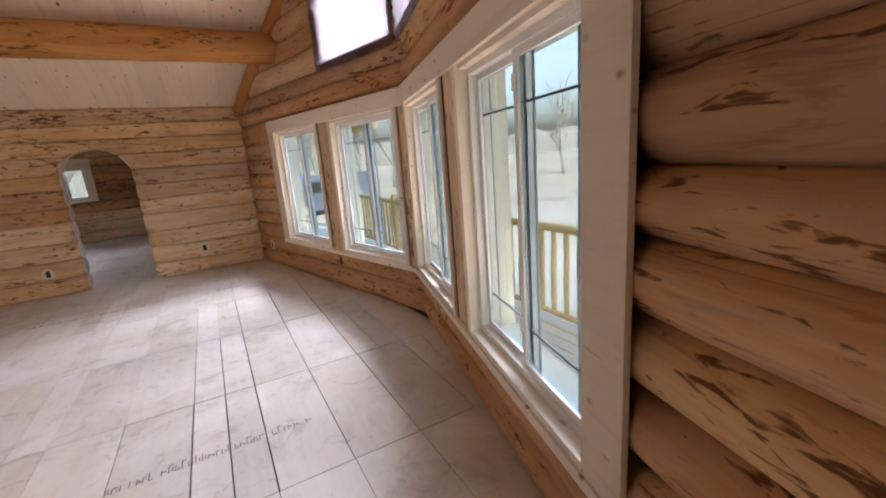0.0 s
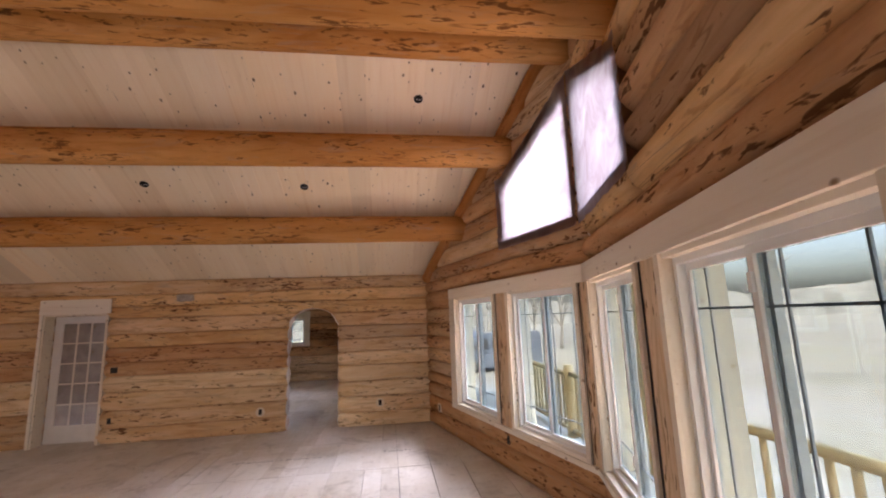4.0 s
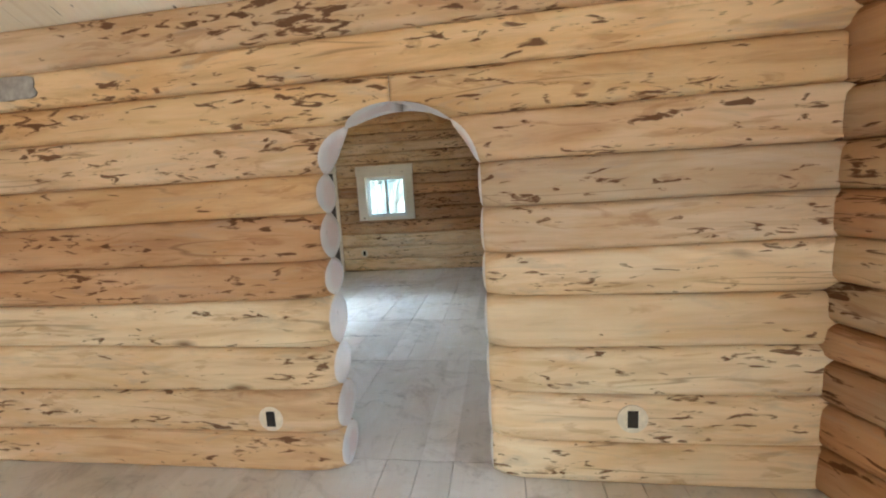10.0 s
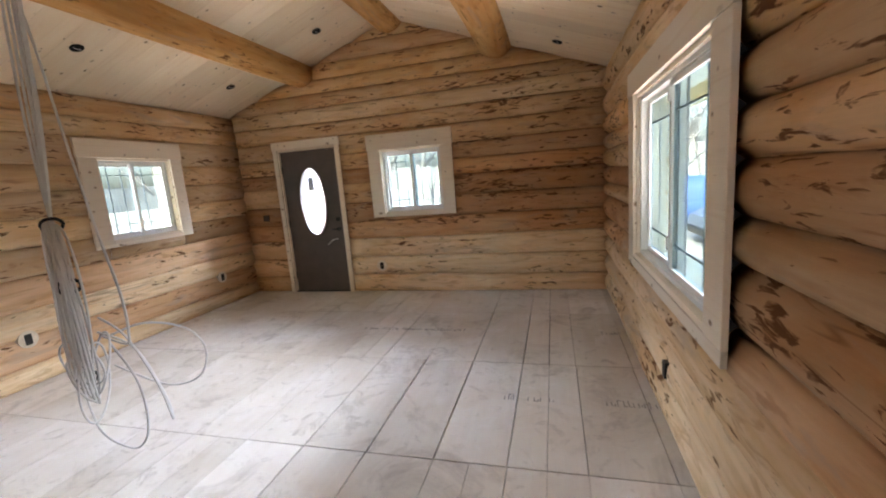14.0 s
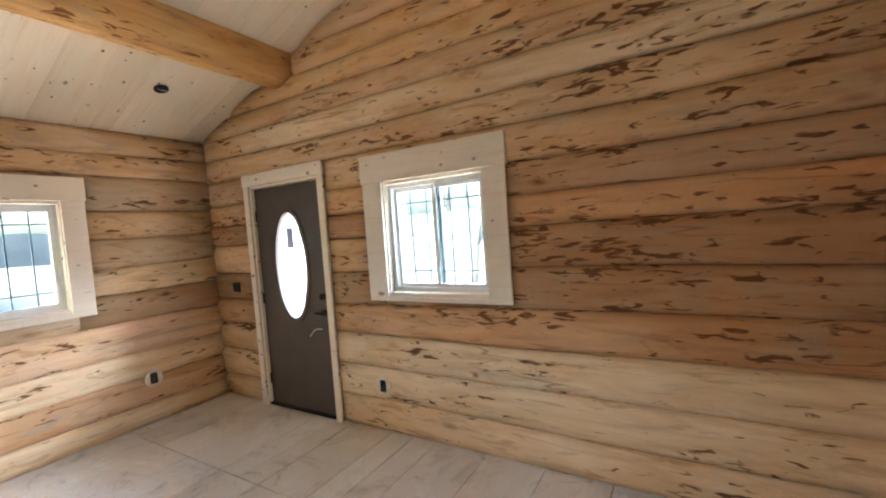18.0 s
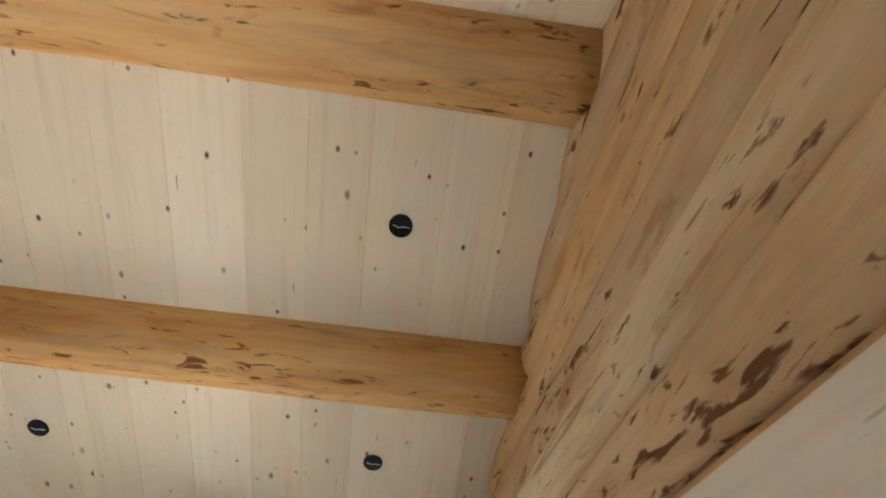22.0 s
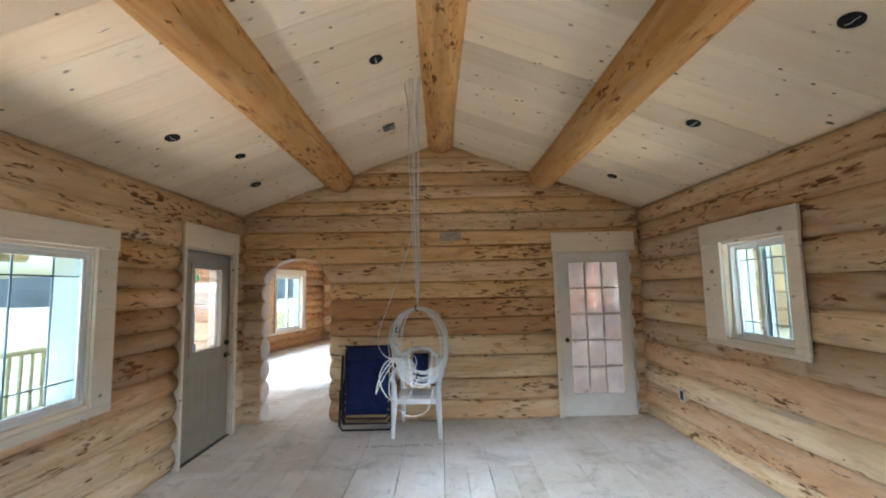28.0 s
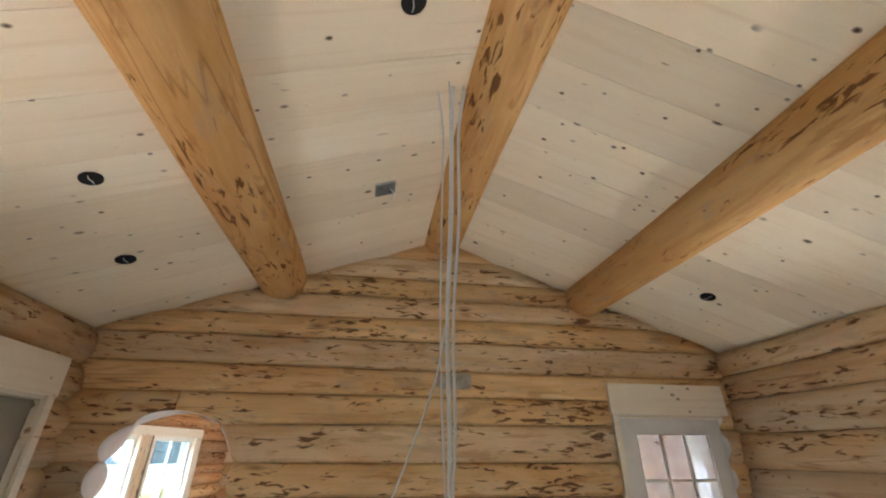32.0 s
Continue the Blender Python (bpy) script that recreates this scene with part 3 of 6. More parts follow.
# north wall with its gable
log_wall("wall_north", "peeled pine log wall with a door and a window", Matrix.Translation((WEST_X - THICK, NORTH_Y, 0)), EAST_X - WEST_X + 2 * THICK, Z_NORTH,
         [opening(-5.12 + 6.04, -4.15 + 6.04, 0, 2.08), opening(-3.56 + 6.04, -2.65 + 6.04, 1.07, 1.98)], 3, 0.036, power=11.0)
log_wall("wall_gable_north", "pine log gable under the ridge", Matrix.Translation((0, NORTH_Y, 0)), 5, Z_GABLE, [], 4, 0.04, ends=(lambda z: roof_left(z) - 0.10, lambda z: max(roof_left(z), roof_right(z)) + 0.10))
# west wall
log_wall("wall_west", "round pine log wall with two windows", pose(WEST_X, SOUTH_Y, 0, 0, 0, 90), NORTH_Y - SOUTH_Y, Z_WEST,
         [opening(9.60 - SOUTH_Y, 10.44 - SOUTH_Y, 1.09, 2.02), opening(11.92 - SOUTH_Y, 12.84 - SOUTH_Y, 1.09, 2.02)], 5, 0.036, ends=(flat(-0.12), flat(NORTH_Y - SOUTH_Y + 0.12)), power=5.5)
# east wall
log_wall("wall_east", "round pine log wall with a door and a large window", pose(EAST_X, NORTH_Y, 0, 0, 0, -90), NORTH_Y - SOUTH_Y, Z_EAST,
         [opening(NORTH_Y - 11.90, NORTH_Y - 10.39, 0.85, 1.99), opening(NORTH_Y - 9.40, NORTH_Y - 8.38, 0, 2.09)], 6, 0.058, ends=(flat(-0.12), flat(NORTH_Y - SOUTH_Y + 0.12)), power=2.4)


# prow walls of the hall, each with a band of windows and a high gable window
def prow_u(y):
    """Distance from the wall's north end for a place on the north prow wall."""
    return (7.82 - y) / PROW


def prow_lo(z):
    return max(-0.08, (z - EAVE_1) / PITCH_1 / PROW)


L_PROW = 4.257
W_FROM, W_TO = prow_u(6.60), L_PROW
HIGH_L, HIGH_R = prow_u(5.06), prow_u(3.75)
AT_A = pose(CORNER_N[0], CORNER_N[1], 0, 0, 0, math.degrees(math.atan2(-4.12, 1.07)))
AT_B = pose(APEX[0], APEX[1], 0, 0, 0, math.degrees(math.atan2(-4.12, -1.07)))


def high_left(z):
    return HIGH_L if z <= 3.42 else min(HIGH_R, prow_u(5.0 - (z - 3.44) / 0.48))


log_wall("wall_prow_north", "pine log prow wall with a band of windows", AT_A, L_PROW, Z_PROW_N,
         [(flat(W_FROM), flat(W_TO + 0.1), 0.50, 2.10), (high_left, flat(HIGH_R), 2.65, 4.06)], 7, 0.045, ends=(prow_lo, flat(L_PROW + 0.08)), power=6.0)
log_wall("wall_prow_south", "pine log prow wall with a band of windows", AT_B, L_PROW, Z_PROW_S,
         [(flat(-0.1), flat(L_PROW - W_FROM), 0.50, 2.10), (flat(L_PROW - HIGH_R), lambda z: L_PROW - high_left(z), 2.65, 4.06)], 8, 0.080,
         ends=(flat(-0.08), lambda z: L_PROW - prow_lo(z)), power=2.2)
# walls that close the hall behind the camera
log_wall("wall_hall_south", "plain pine log wall", pose(0.95, CORNER_S[1], 0, 0, 0, 180), 0.95 - HALL_WEST, Z_PLAIN[:11], [opening(3.60, 4.80, 0.9, 2.1), opening(6.30, 7.50, 0.9, 2.1)], 9)
log_wall("wall_hall_west", "plain pine log wall", pose(HALL_WEST, CORNER_S[1], 0, 0, 0, 90), ARCH_Y - CORNER_S[1], Z_PLAIN,
         [opening(1.70, 2.90, 0.9, 2.1), opening(4.60, 5.80, 0.9, 2.1)], 10, ends=(lambda z: max(0, z - EAVE_1) / PITCH_1, lambda z: 8.24 - max(0, z - EAVE_1) / PITCH_1))


# ---------------------------------------------------------------- ceilings, roofs, beams
def slope(name, label, at, length, width, board):
    """A board ceiling on a slope; local x runs up the slope, y along the ridge, the underside at z = 0."""
    bm = bmesh.new()
    y = 0.0
    rnd = random.Random(name)
    while y < width:
        w = min(board * rnd.uniform(0.85, 1.2), width - y)
        g, c, dz = 0.0004, 0.0014, rnd.uniform(0, 0.0007)
        prof = [(y + g, c), (y + g + c, dz), (y + w - g - c, dz), (y + w - g, c), (y + w - g, 0.03), (y + g, 0.03)]
        if w > 0.03:
            a = [bm.verts.new((0, p, q)) for p, q in prof]
            b = [bm.verts.new((length, p, q)) for p, q in prof]
            for i in range(6):
                bm.faces.new((a[i], a[(i + 1) % 6], b[(i + 1) % 6], b[i]))
            bm.faces.new(a)
            bm.faces.new(list(reversed(b)))
        y += w
    bmesh.ops.recalc_face_normals(bm, faces=bm.faces)
    ob = mesh_object(name, bm, CEILING)
    ob.matrix_basis = at
    return tagged(ob, label, "ceiling", kind="structure")


def slope_frame(foot, up, along):
    x, y = Vector(up).normalized(), Vector(along).normalized()
    z = x.cross(y)
    return Matrix.Translation(foot) @ Matrix((x, y, z)).transposed().to_4x4()


run2 = (EAST_X - WEST_X) / 2 + 0.10
slope("ceiling_west", "whitewashed knotty pine board ceiling", slope_frame((WEST_X - 0.10, SOUTH_Y - 0.05, EAVE_2 - 0.036), (1, 0, PITCH_2), (0, 1, 0)), run2 * math.hypot(1, PITCH_2), NORTH_Y - SOUTH_Y + 0.1, 0.30)
slope("ceiling_east", "whitewashed knotty pine board ceiling", slope_frame((EAST_X + 0.10, NORTH_Y + 0.05, EAVE_2 - 0.036), (-1, 0, PITCH_2), (0, -1, 0)), run2 * math.hypot(1, PITCH_2), NORTH_Y - SOUTH_Y + 0.1, 0.30)
run1 = RIDGE_1 + 0.42 + 0.10
slope("ceiling_hall_north", "whitewashed knotty pine board ceiling", slope_frame((HALL_WEST, ARCH_Y + 0.10, EAVE_1 - 0.05), (0, -1, PITCH_1), (1, 0, 0)), run1 * math.hypot(1, PITCH_1), 2.1 - HALL_WEST, 0.30)
slope("ceiling_hall_south", "whitewashed knotty pine board ceiling", slope_frame((2.1, CORNER_S[1] - 0.10, EAVE_1 - 0.05), (0, 1, PITCH_1), (-1, 0, 0)), run1 * math.hypot(1, PITCH_1), 2.1 - HALL_WEST, 0.30)

ROOFING = plain("dark_roofing", (0.09, 0.085, 0.08), 0.8)


def roof_slab(name, foot, up, along, length, width, thick=0.14):
    ob = mesh_object(name, box_bm(0, length, 0, width, 0, thick, 0.01), ROOFING)
    ob.matrix_basis = slope_frame(foot, up, along)
    return tagged(ob, "dark roofing over boarded rafters", "roof", kind="structure")


h2, h1 = math.hypot(1, PITCH_2), math.hypot(1, PITCH_1)
roof_slab("roof_west", (WEST_X - 0.8, ARCH_Y + 0.14, EAVE_2 - 0.8 * PITCH_2 + 0.045), (1, 0, PITCH_2), (0, 1, 0), (2.54 + 0.8) * h2, NORTH_Y + 0.86 - ARCH_Y)
roof_slab("roof_east", (EAST_X + 1.15, NORTH_Y + 1.0, EAVE_2 - 1.15 * PITCH_2 + 0.045), (-1, 0, PITCH_2), (0, -1, 0), (2.54 + 1.15) * h2, NORTH_Y + 0.86 - ARCH_Y)
roof_slab("roof_hall_north", (HALL_WEST - 0.4, ARCH_Y + 0.2, EAVE_1 - 0.2 * PITCH_1 + 0.045), (0, -1, PITCH_1), (1, 0, 0), (4.12 + 0.2) * h1, 2.7 - HALL_WEST)
roof_slab("roof_hall_south", (2.3, CORNER_S[1] - 0.5, EAVE_1 - 0.5 * PITCH_1 + 0.045), (0, 1, PITCH_1), (-1, 0, 0), (4.12 + 0.5) * h1, 2.7 - HALL_WEST)


def beam(name, label, a, b, r, seed):
    """A peeled log that tapers and wanders slightly; local x along it."""
    a, b = Vector(a), Vector(b)
    length = (b - a).length
    bm = bmesh.new()
    n = 24
    rings = []
    for i in range(n + 1):
        t = i / n
        row = []
        for k in range(24):
            an = 2 * math.pi * k / 24
            rr = r * (1.05 - 0.10 * t) * (1 + 0.05 * noise.noise((t * length * 0.8, math.cos(an) * 1.2 + seed, math.sin(an) * 1.2)))
            row.append(bm.verts.new((t * length, math.cos(an) * rr + 0.02 * noise.noise((t * length * 0.5, seed, 0)), math.sin(an) * rr)))
        rings.append(row)
    for i in range(n):
        for k in range(24):
            f = bm.faces.new((rings[i][k], rings[i + 1][k], rings[i + 1][(k + 1) % 24], rings[i][(k + 1) % 24]))
            f.smooth = True
    bm.faces.new(list(reversed(rings[0])))
    bm.faces.new(rings[-1])
    bmesh.ops.recalc_face_normals(bm, faces=bm.faces)
    ob = mesh_object(name, bm, PINE_BEAM)
    d = (b - a).normalized()
    y = Vector((0, 0, 1)).cross(d).normalized()
    ob.matrix_basis = Matrix.Translation(a) @ Matrix((d, y, d.cross(y))).transposed().to_4x4()
    return tagged(ob, label, "beam", group="roof beams", kind="structure")


beam("beam_ridge", "golden peeled log ridge beam", (RIDGE_2, NORTH_Y + 0.1, 3.58), (RIDGE_2, SOUTH_Y - 0.1, 3.58), 0.20, 1)
beam("beam_west", "golden peeled log purlin with dark knots", (-4.57, NORTH_Y + 0.1, 3.065), (-4.57, SOUTH_Y - 0.1, 3.065), 0.185, 2)
beam("beam_east", "golden peeled log purlin with dark knots", (-1.92, NORTH_Y + 0.1, 3.08), (-1.92, SOUTH_Y - 0.1, 3.08), 0.20, 3)
for i, (y, z) in enumerate(((6.28, 3.13), (4.93, 3.80), (3.68, 4.42), (2.47, 3.80), (1.12, 3.13))):
    log = beam("beam_hall_%d" % (i + 1), "golden peeled log beam with dark bark streaks", (HALL_WEST - 0.1, y, z), (1.95 - abs(y - 3.7) * 0.26, y, z), 0.20, 5 + i)
    log.color = (0.90, 0.74, 0.62, 1.15)

# peeled poles along the rakes of the prow gable, under the ceiling boards
for i, (at, a, b) in enumerate(((AT_A, (0.05, EAVE_1 - 0.10), (L_PROW - 0.05, 4.66)), (AT_B, (0.05, 4.66), (L_PROW - 0.05, EAVE_1 - 0.10)))):
    log = beam("beam_rake_%d" % (i + 1), "browned peeled pole along the gable's rake", at @ Vector((a[0], 0.02, a[1])), at @ Vector((b[0], 0.02, b[1])), 0.10, 11 + i)
    log.color = (0.68, 0.52, 0.44, 1.1)


# ---------------------------------------------------------------- windows
def grille(bm, x0, x1, z0, z1, y, inset=0.22):
    """Prairie bars: two upright and two level near the edges of a sash."""
    w, h, t = x1 - x0, z1 - z0, 0.005
    for fx in (inset, 1 - inset):
        box(bm, x0 + w * fx - t, x0 + w * fx + t, y - 0.004, y + 0.004, z0, z1)
    for fz in (0.13, 0.87):
        box(bm, x0, x1, y - 0.005, y + 0.005, z0 + h * fz - t, z0 + h * fz + t)
    return bm


def slider(name, at, w, h, label, casing=(0.15, 0.15, 0.05, 0.16), boards=True, depth=THICK, out=0.10, mid=0.5, inset=0.30, f=0.045, s=0.038):
    """A two-sash sliding window; local x along the wall, y outwards from the room's face, z up from the opening's foot.
    casing: widths of the boards at left, right, foot and head."""
    win = empty(name, at, kind="structure", label=label, category="window")
    cl, cr, cb, ct = casing
    if boards:
        y0, y1 = -0.026, -0.002
        part("casing", box_bm(-cl, 0.012, y0, y1, -0.012, h + 0.002, 0.003), TRIM, win)
        part("casing", box_bm(w - 0.012, w + cr, y0, y1, -0.012, h + 0.002, 0.003), TRIM, win)
        part("casing", box_bm(-cl - 0.01, w + cr + 0.01, y0 - 0.004, y1, h + 0.003, h + ct, 0.003), TRIM, win)
        if cb:
            part("casing", box_bm(-cl, w + cr, y0, y1, -cb, -0.013, 0.003), TRIM, win)
    j = 0.02
    # a box of boards lines the opening
    part("jamb", box_bm(-0.012, j, -0.001, depth, 0.0, h, 0.002), TRIM, win)
    part("jamb", box_bm(w - j, w + 0.012, -0.001, depth, 0.0, h, 0.002), TRIM, win)
    part("jamb", box_bm(j, w - j, -0.001, depth, h - j, h + 0.012, 0.002), TRIM, win)
    # hidden filler, added to stop lamp light leaking over the head
    part("jamb", box_bm(-0.012, w + 0.012, 0.0, depth, h + 0.0125, h + 0.05), TRIM, win)
    part("sill", box_bm(j, w - j, -0.020, depth, -0.012, j, 0.003), TRIM, win)
    # near-black strips stand for the shade in the gap behind the casing
    for x0 in (-0.06, w + 0.0125):
        part("sealant", box_bm(x0, x0 + 0.0475, 0.0, depth - 0.01, -0.01, h + 0.05), GAP, win)
    a, b, c, d = j, w - j, j, h - j
    part("window_frame", frame_plate(bmesh.new(), rect(a, b, c, d), rect(a + f, b - f, c + f, d - f), out, out + 0.08), VINYL, win)
    m = a + (b - a) * mid
    for k, (x0, x1, yy) in enumerate(((a + f - 0.006, m + 0.025, out + 0.045), (m - 0.025, b - f + 0.006, out + 0.012))):
        sash = part("sash", frame_plate(bmesh.new(), rect(x0, x1, c + f - 0.006, d - f + 0.006), rect(x0 + s, x1 - s, c + f + s, d - f - s), yy, yy + 0.03), VINYL, win)
        pane = part("pane", box_bm(x0 + s - 0.004, x1 - s + 0.004, yy + 0.012, yy + 0.016, c + f + s - 0.004, d - f - s + 0.004), GLASS, sash)
        pane.visible_shadow = False
        part("grille", grille(bmesh.new(), x0 + s, x1 - s, c + f + s, d - f - s, yy + 0.022, inset), GRILLE, sash)
        if k:
            part("latch", box_bm(x0 + 0.006, x0 + 0.03, yy - 0.014, yy - 0.001, h * 0.86, h * 0.86 + 0.07, 0.004), VINYL, sash)
            part("latch", box_bm(x0 + 0.006, x0 + 0.03, yy - 0.014, yy - 0.001, h * 0.16, h * 0.16 + 0.07, 0.004), VINYL, sash)
    return win


pale = "white-trimmed sliding window with thin dark grille bars"
slider("window_north", pose(-3.53, NORTH_Y, 1.10), 0.85, 0.84, pale, (0.165, 0.145, 0.045, 0.21), out=0.05, f=0.028, s=0.028)
slider("window_west_1", pose(WEST_X, 9.66, 1.12, 0, 0, 90), 0.74, 0.87, pale, (0.25, 0.11, 0.05, 0.19), out=0.05, f=0.028, s=0.028)
slider("window_west_2", pose(WEST_X, 11.95, 1.12, 0, 0, 90), 0.86, 0.87, pale, (0.17, 0.14, 0.05, 0.19), out=0.05, f=0.028, s=0.028)
slider("window_east", pose(EAST_X - 0.008, 11.88, 0.866, 0, 0, -90), 1.47, 1.10, "large white-trimmed sliding window with thin dark grille bars", (0.17, 0.17, 0.075, 0.16), out=0.02, f=0.026, s=0.030)

# one is glimpsed through the glazed door, the other added to light the hall
for k, u in enumerate((1.74, 4.64)):
    slider("window_hall_west_%d" % (k + 1), pose(HALL_WEST, CORNER_S[1] + u, 0.93, 0, 0, 90), 1.12, 1.14, pale)

# unseen south windows, added only so the fill lamps have openings
for k, u in enumerate((3.64, 6.34)):
    slider("window_hall_south_%d" % (k + 1), pose(0.95 - u, CORNER_S[1], 0.93, 0, 0, 180), 1.12, 1.14, pale)

# band of windows in the prow: two on each side of the apex, with upright boards between
for side, at, spans in (("north", AT_A, ((prow_u(6.55), prow_u(5.36)), (prow_u(5.03), prow_u(3.83)))),
                        ("south", AT_B, ((L_PROW - prow_u(3.83), L_PROW - prow_u(5.03)), (L_PROW - prow_u(5.36), L_PROW - prow_u(6.55))))):
    for k, (a, b) in enumerate(spans):
        slider("window_prow_%s_%d" % (side, k + 1), at @ pose(a, 0, 0.52), b - a, 1.55, "tall white-trimmed sliding window in the prow wall", boards=False, inset=0.2, out=0.05, f=0.032, s=0.034)
    bm = bmesh.new()
    trim = empty("trim_prow_" + side, at, kind="structure", label="white pine boards framing the window band", category="trim")
    lo, hi = (W_FROM - 0.14, L_PROW) if side == "north" else (0.0, L_PROW - W_FROM + 0.14)
    part("head_board", box_bm(lo, hi, -0.030, -0.002, 2.075, 2.235, 0.003), TRIM, trim)
    part("sill_board", box_bm(lo, hi, -0.034, -0.001, 0.455, 0.506, 0.004), TRIM, trim)
    edges = sorted([s for sp in spans for s in sp])
    out_edge = edges[0] if side == "north" else edges[-1]
    part("casing", box_bm(*((lo, out_edge + 0.012) if side == "north" else (out_edge - 0.012, hi)), -0.026, -0.002, 0.508, 2.073, 0.003), TRIM, trim)
    for e in (edges[1], edges[2], edges[3] if side == "north" else edges[0]):
        part("casing", box_bm(e - 0.03, e + 0.03, -0.022, -0.002, 0.508, 2.073, 0.003), TRIM, trim)
    for p0, p1 in ((edges[1] + 0.031, edges[2] - 0.031), (edges[3] + 0.031, L_PROW) if side == "north" else (0.0, edges[0] - 0.031)):
        bm = box_bm(0, 1.60, 0, p1 - p0, 0, 0.26, 0.01)
        ob = part("mullion_post", bm, PINE, trim, "weathered upright pine slab")
        ob.matrix_basis = Matrix.Translation((p0, 0.0, 0.50)) @ Matrix(((0, 1, 0, 0), (0, 0, 1, 0), (1, 0, 0, 0), (0, 0, 0, 1)))

FILM = film_plastic("milky_film")
DARKPINE = board_wood("dark_window_pine", (0.30, 0.17, 0.09), (0.22, 0.12, 0.06), (0.06, 0.03, 0.02))
for side, at, flip in (("north", AT_A, 1), ("south", AT_B, -1)):
    win = empty("window_high_" + side, at, kind="structure", label="tall gable window covered with milky plastic film", category="window")

    def mirror(pts):
        return pts if flip > 0 else [(L_PROW - x, z) for x, z in pts]
    l, r = HIGH_L, HIGH_R
    outer = [(l, 2.66), (r, 2.66), (r, 4.03), (l + 0.06, 3.43), (l, 3.40)]
    inner = [(l + 0.05, 2.71), (r - 0.05, 2.71), (r - 0.05, 3.95), (l + 0.08, 3.38), (l + 0.05, 3.36)]
    part("window_frame", frame_plate(bmesh.new(), mirror(outer), mirror(inner), 0.01, 0.24), DARKPINE, win)
    ob = part("pane", prism(bmesh.new(), mirror(inner), 0.15, 0.156), GLASS, win)
    ob.visible_shadow = False
    # wrinkled film stapled over the opening
    bm = bmesh.new()
    nu, nv = 26, 26
    vs = {}
    for i in range(nu + 1):
        for k in range(nv + 1):
            u = l - 0.07 + (r - l + 0.10) * i / nu
            top = 3.50 + max(0.0, (u - l - 0.05)) * 0.48 * PROW
            z = 2.60 + (top - 2.60) * k / nv
            edge = min(i, nu - i, k, nv - k) / 6.0
            v = -0.012 - 0.012 * noise.noise((u * 3, z * 3, 1.0)) - (0.035 * abs(noise.noise((u * 9, z * 9, flip))) if edge < 0.5 else 0)
            vs[i, k] = bm.verts.new((u if flip > 0 else L_PROW - u, v, z))
    for i in range(nu):
        for k in range(nv):
            f = bm.faces.new((vs[i, k], vs[i + 1, k], vs[i + 1, k + 1], vs[i, k + 1]))
            f.smooth = True
    part("film", bm, FILM, win, "wrinkled translucent plastic film")
# added outside the apex to keep daylight out of the open mitre
part("apex_post", tube(bmesh.new(), [(0, 0, 0.0), (0, 0, 4.6)], 0.13, 14), PINE_BEAM, empty("trim_apex", pose(APEX[0] + 0.16, APEX[1], 0), kind="structure", label="upright log added outside to close the prow's corner gap", category="post"))


# ---------------------------------------------------------------- doors
DOOR_BROWN = plain("brown_door_skin", (0.075, 0.058, 0.048), 0.45, vary=0.15)
DOOR_TAUPE = plain("taupe_door_skin", (0.27, 0.235, 0.175), 0.5, vary=0.08)
DOOR_WHITE = plain("primed_door", (0.70, 0.67, 0.63), 0.5, vary=0.05)
HAZY = clear_glass("decorative_glass", (0.62, 0.68, 0.72), haze=0.12)
CLEAR = clear_glass("door_light_glass", (0.90, 0.90, 0.94), haze=0.42)
LEAD = plain("lead_came", (0.10, 0.10, 0.10), 0.4, 0.5)


def ellipse(cx, cz, a, b, n=40):
    return [(cx + a * math.cos(2 * math.pi * i / n), cz + b * math.sin(2 * math.pi * i / n)) for i in range(n)]


def door_frame(door, w, h, casing=(0.09, 0.09, 0.14), depth=THICK, y=0.0, both=False, bare=False):
    for x0, x1, ya in ((-0.045, -0.004, 0.0), (w + 0.004, w + 0.045, 0.07 if bare else 0.0)):
        part("jamb", box_bm(x0, x1, ya, depth, 0.0, h + 0.008, 0.002), TRIM, door)
    part("jamb", box_bm(-0.045, w + 0.045, 0, depth, h + 0.009, h + 0.05, 0.002), TRIM, door)
    if not bare:
        for x0, x1, z0, z1 in ((-0.004, 0.014, 0.0, h + 0.008), (w - 0.014, w + 0.004, 0.0, h + 0.008), (0.0145, w - 0.0145, h - 0.012, h + 0.0088)):
            part("door_stop", box_bm(x0, x1, 0.080, 0.105, z0, z1, 0.002), TRIM, door)
    cl, cr, ct = casing
    for ya, yb in [(-0.026, -0.002)] + ([(depth + 0.002, depth + 0.026)] if both else []):
        if ya < 0:
            part("casing", box_bm(-cl - 0.02, -0.02, ya, yb, 0.0, h + 0.03, 0.003), TRIM, door)
        if ya > 0 or not bare:
            part("casing", box_bm(w + 0.02, w + cr + 0.02, ya, yb, 0.0, h + 0.03, 0.003), TRIM, door)
        part("casing", box_bm(-cl - 0.03, w + cr + 0.03, ya - 0.004, yb, h + 0.031, h + 0.03 + ct, 0.003), TRIM, door)


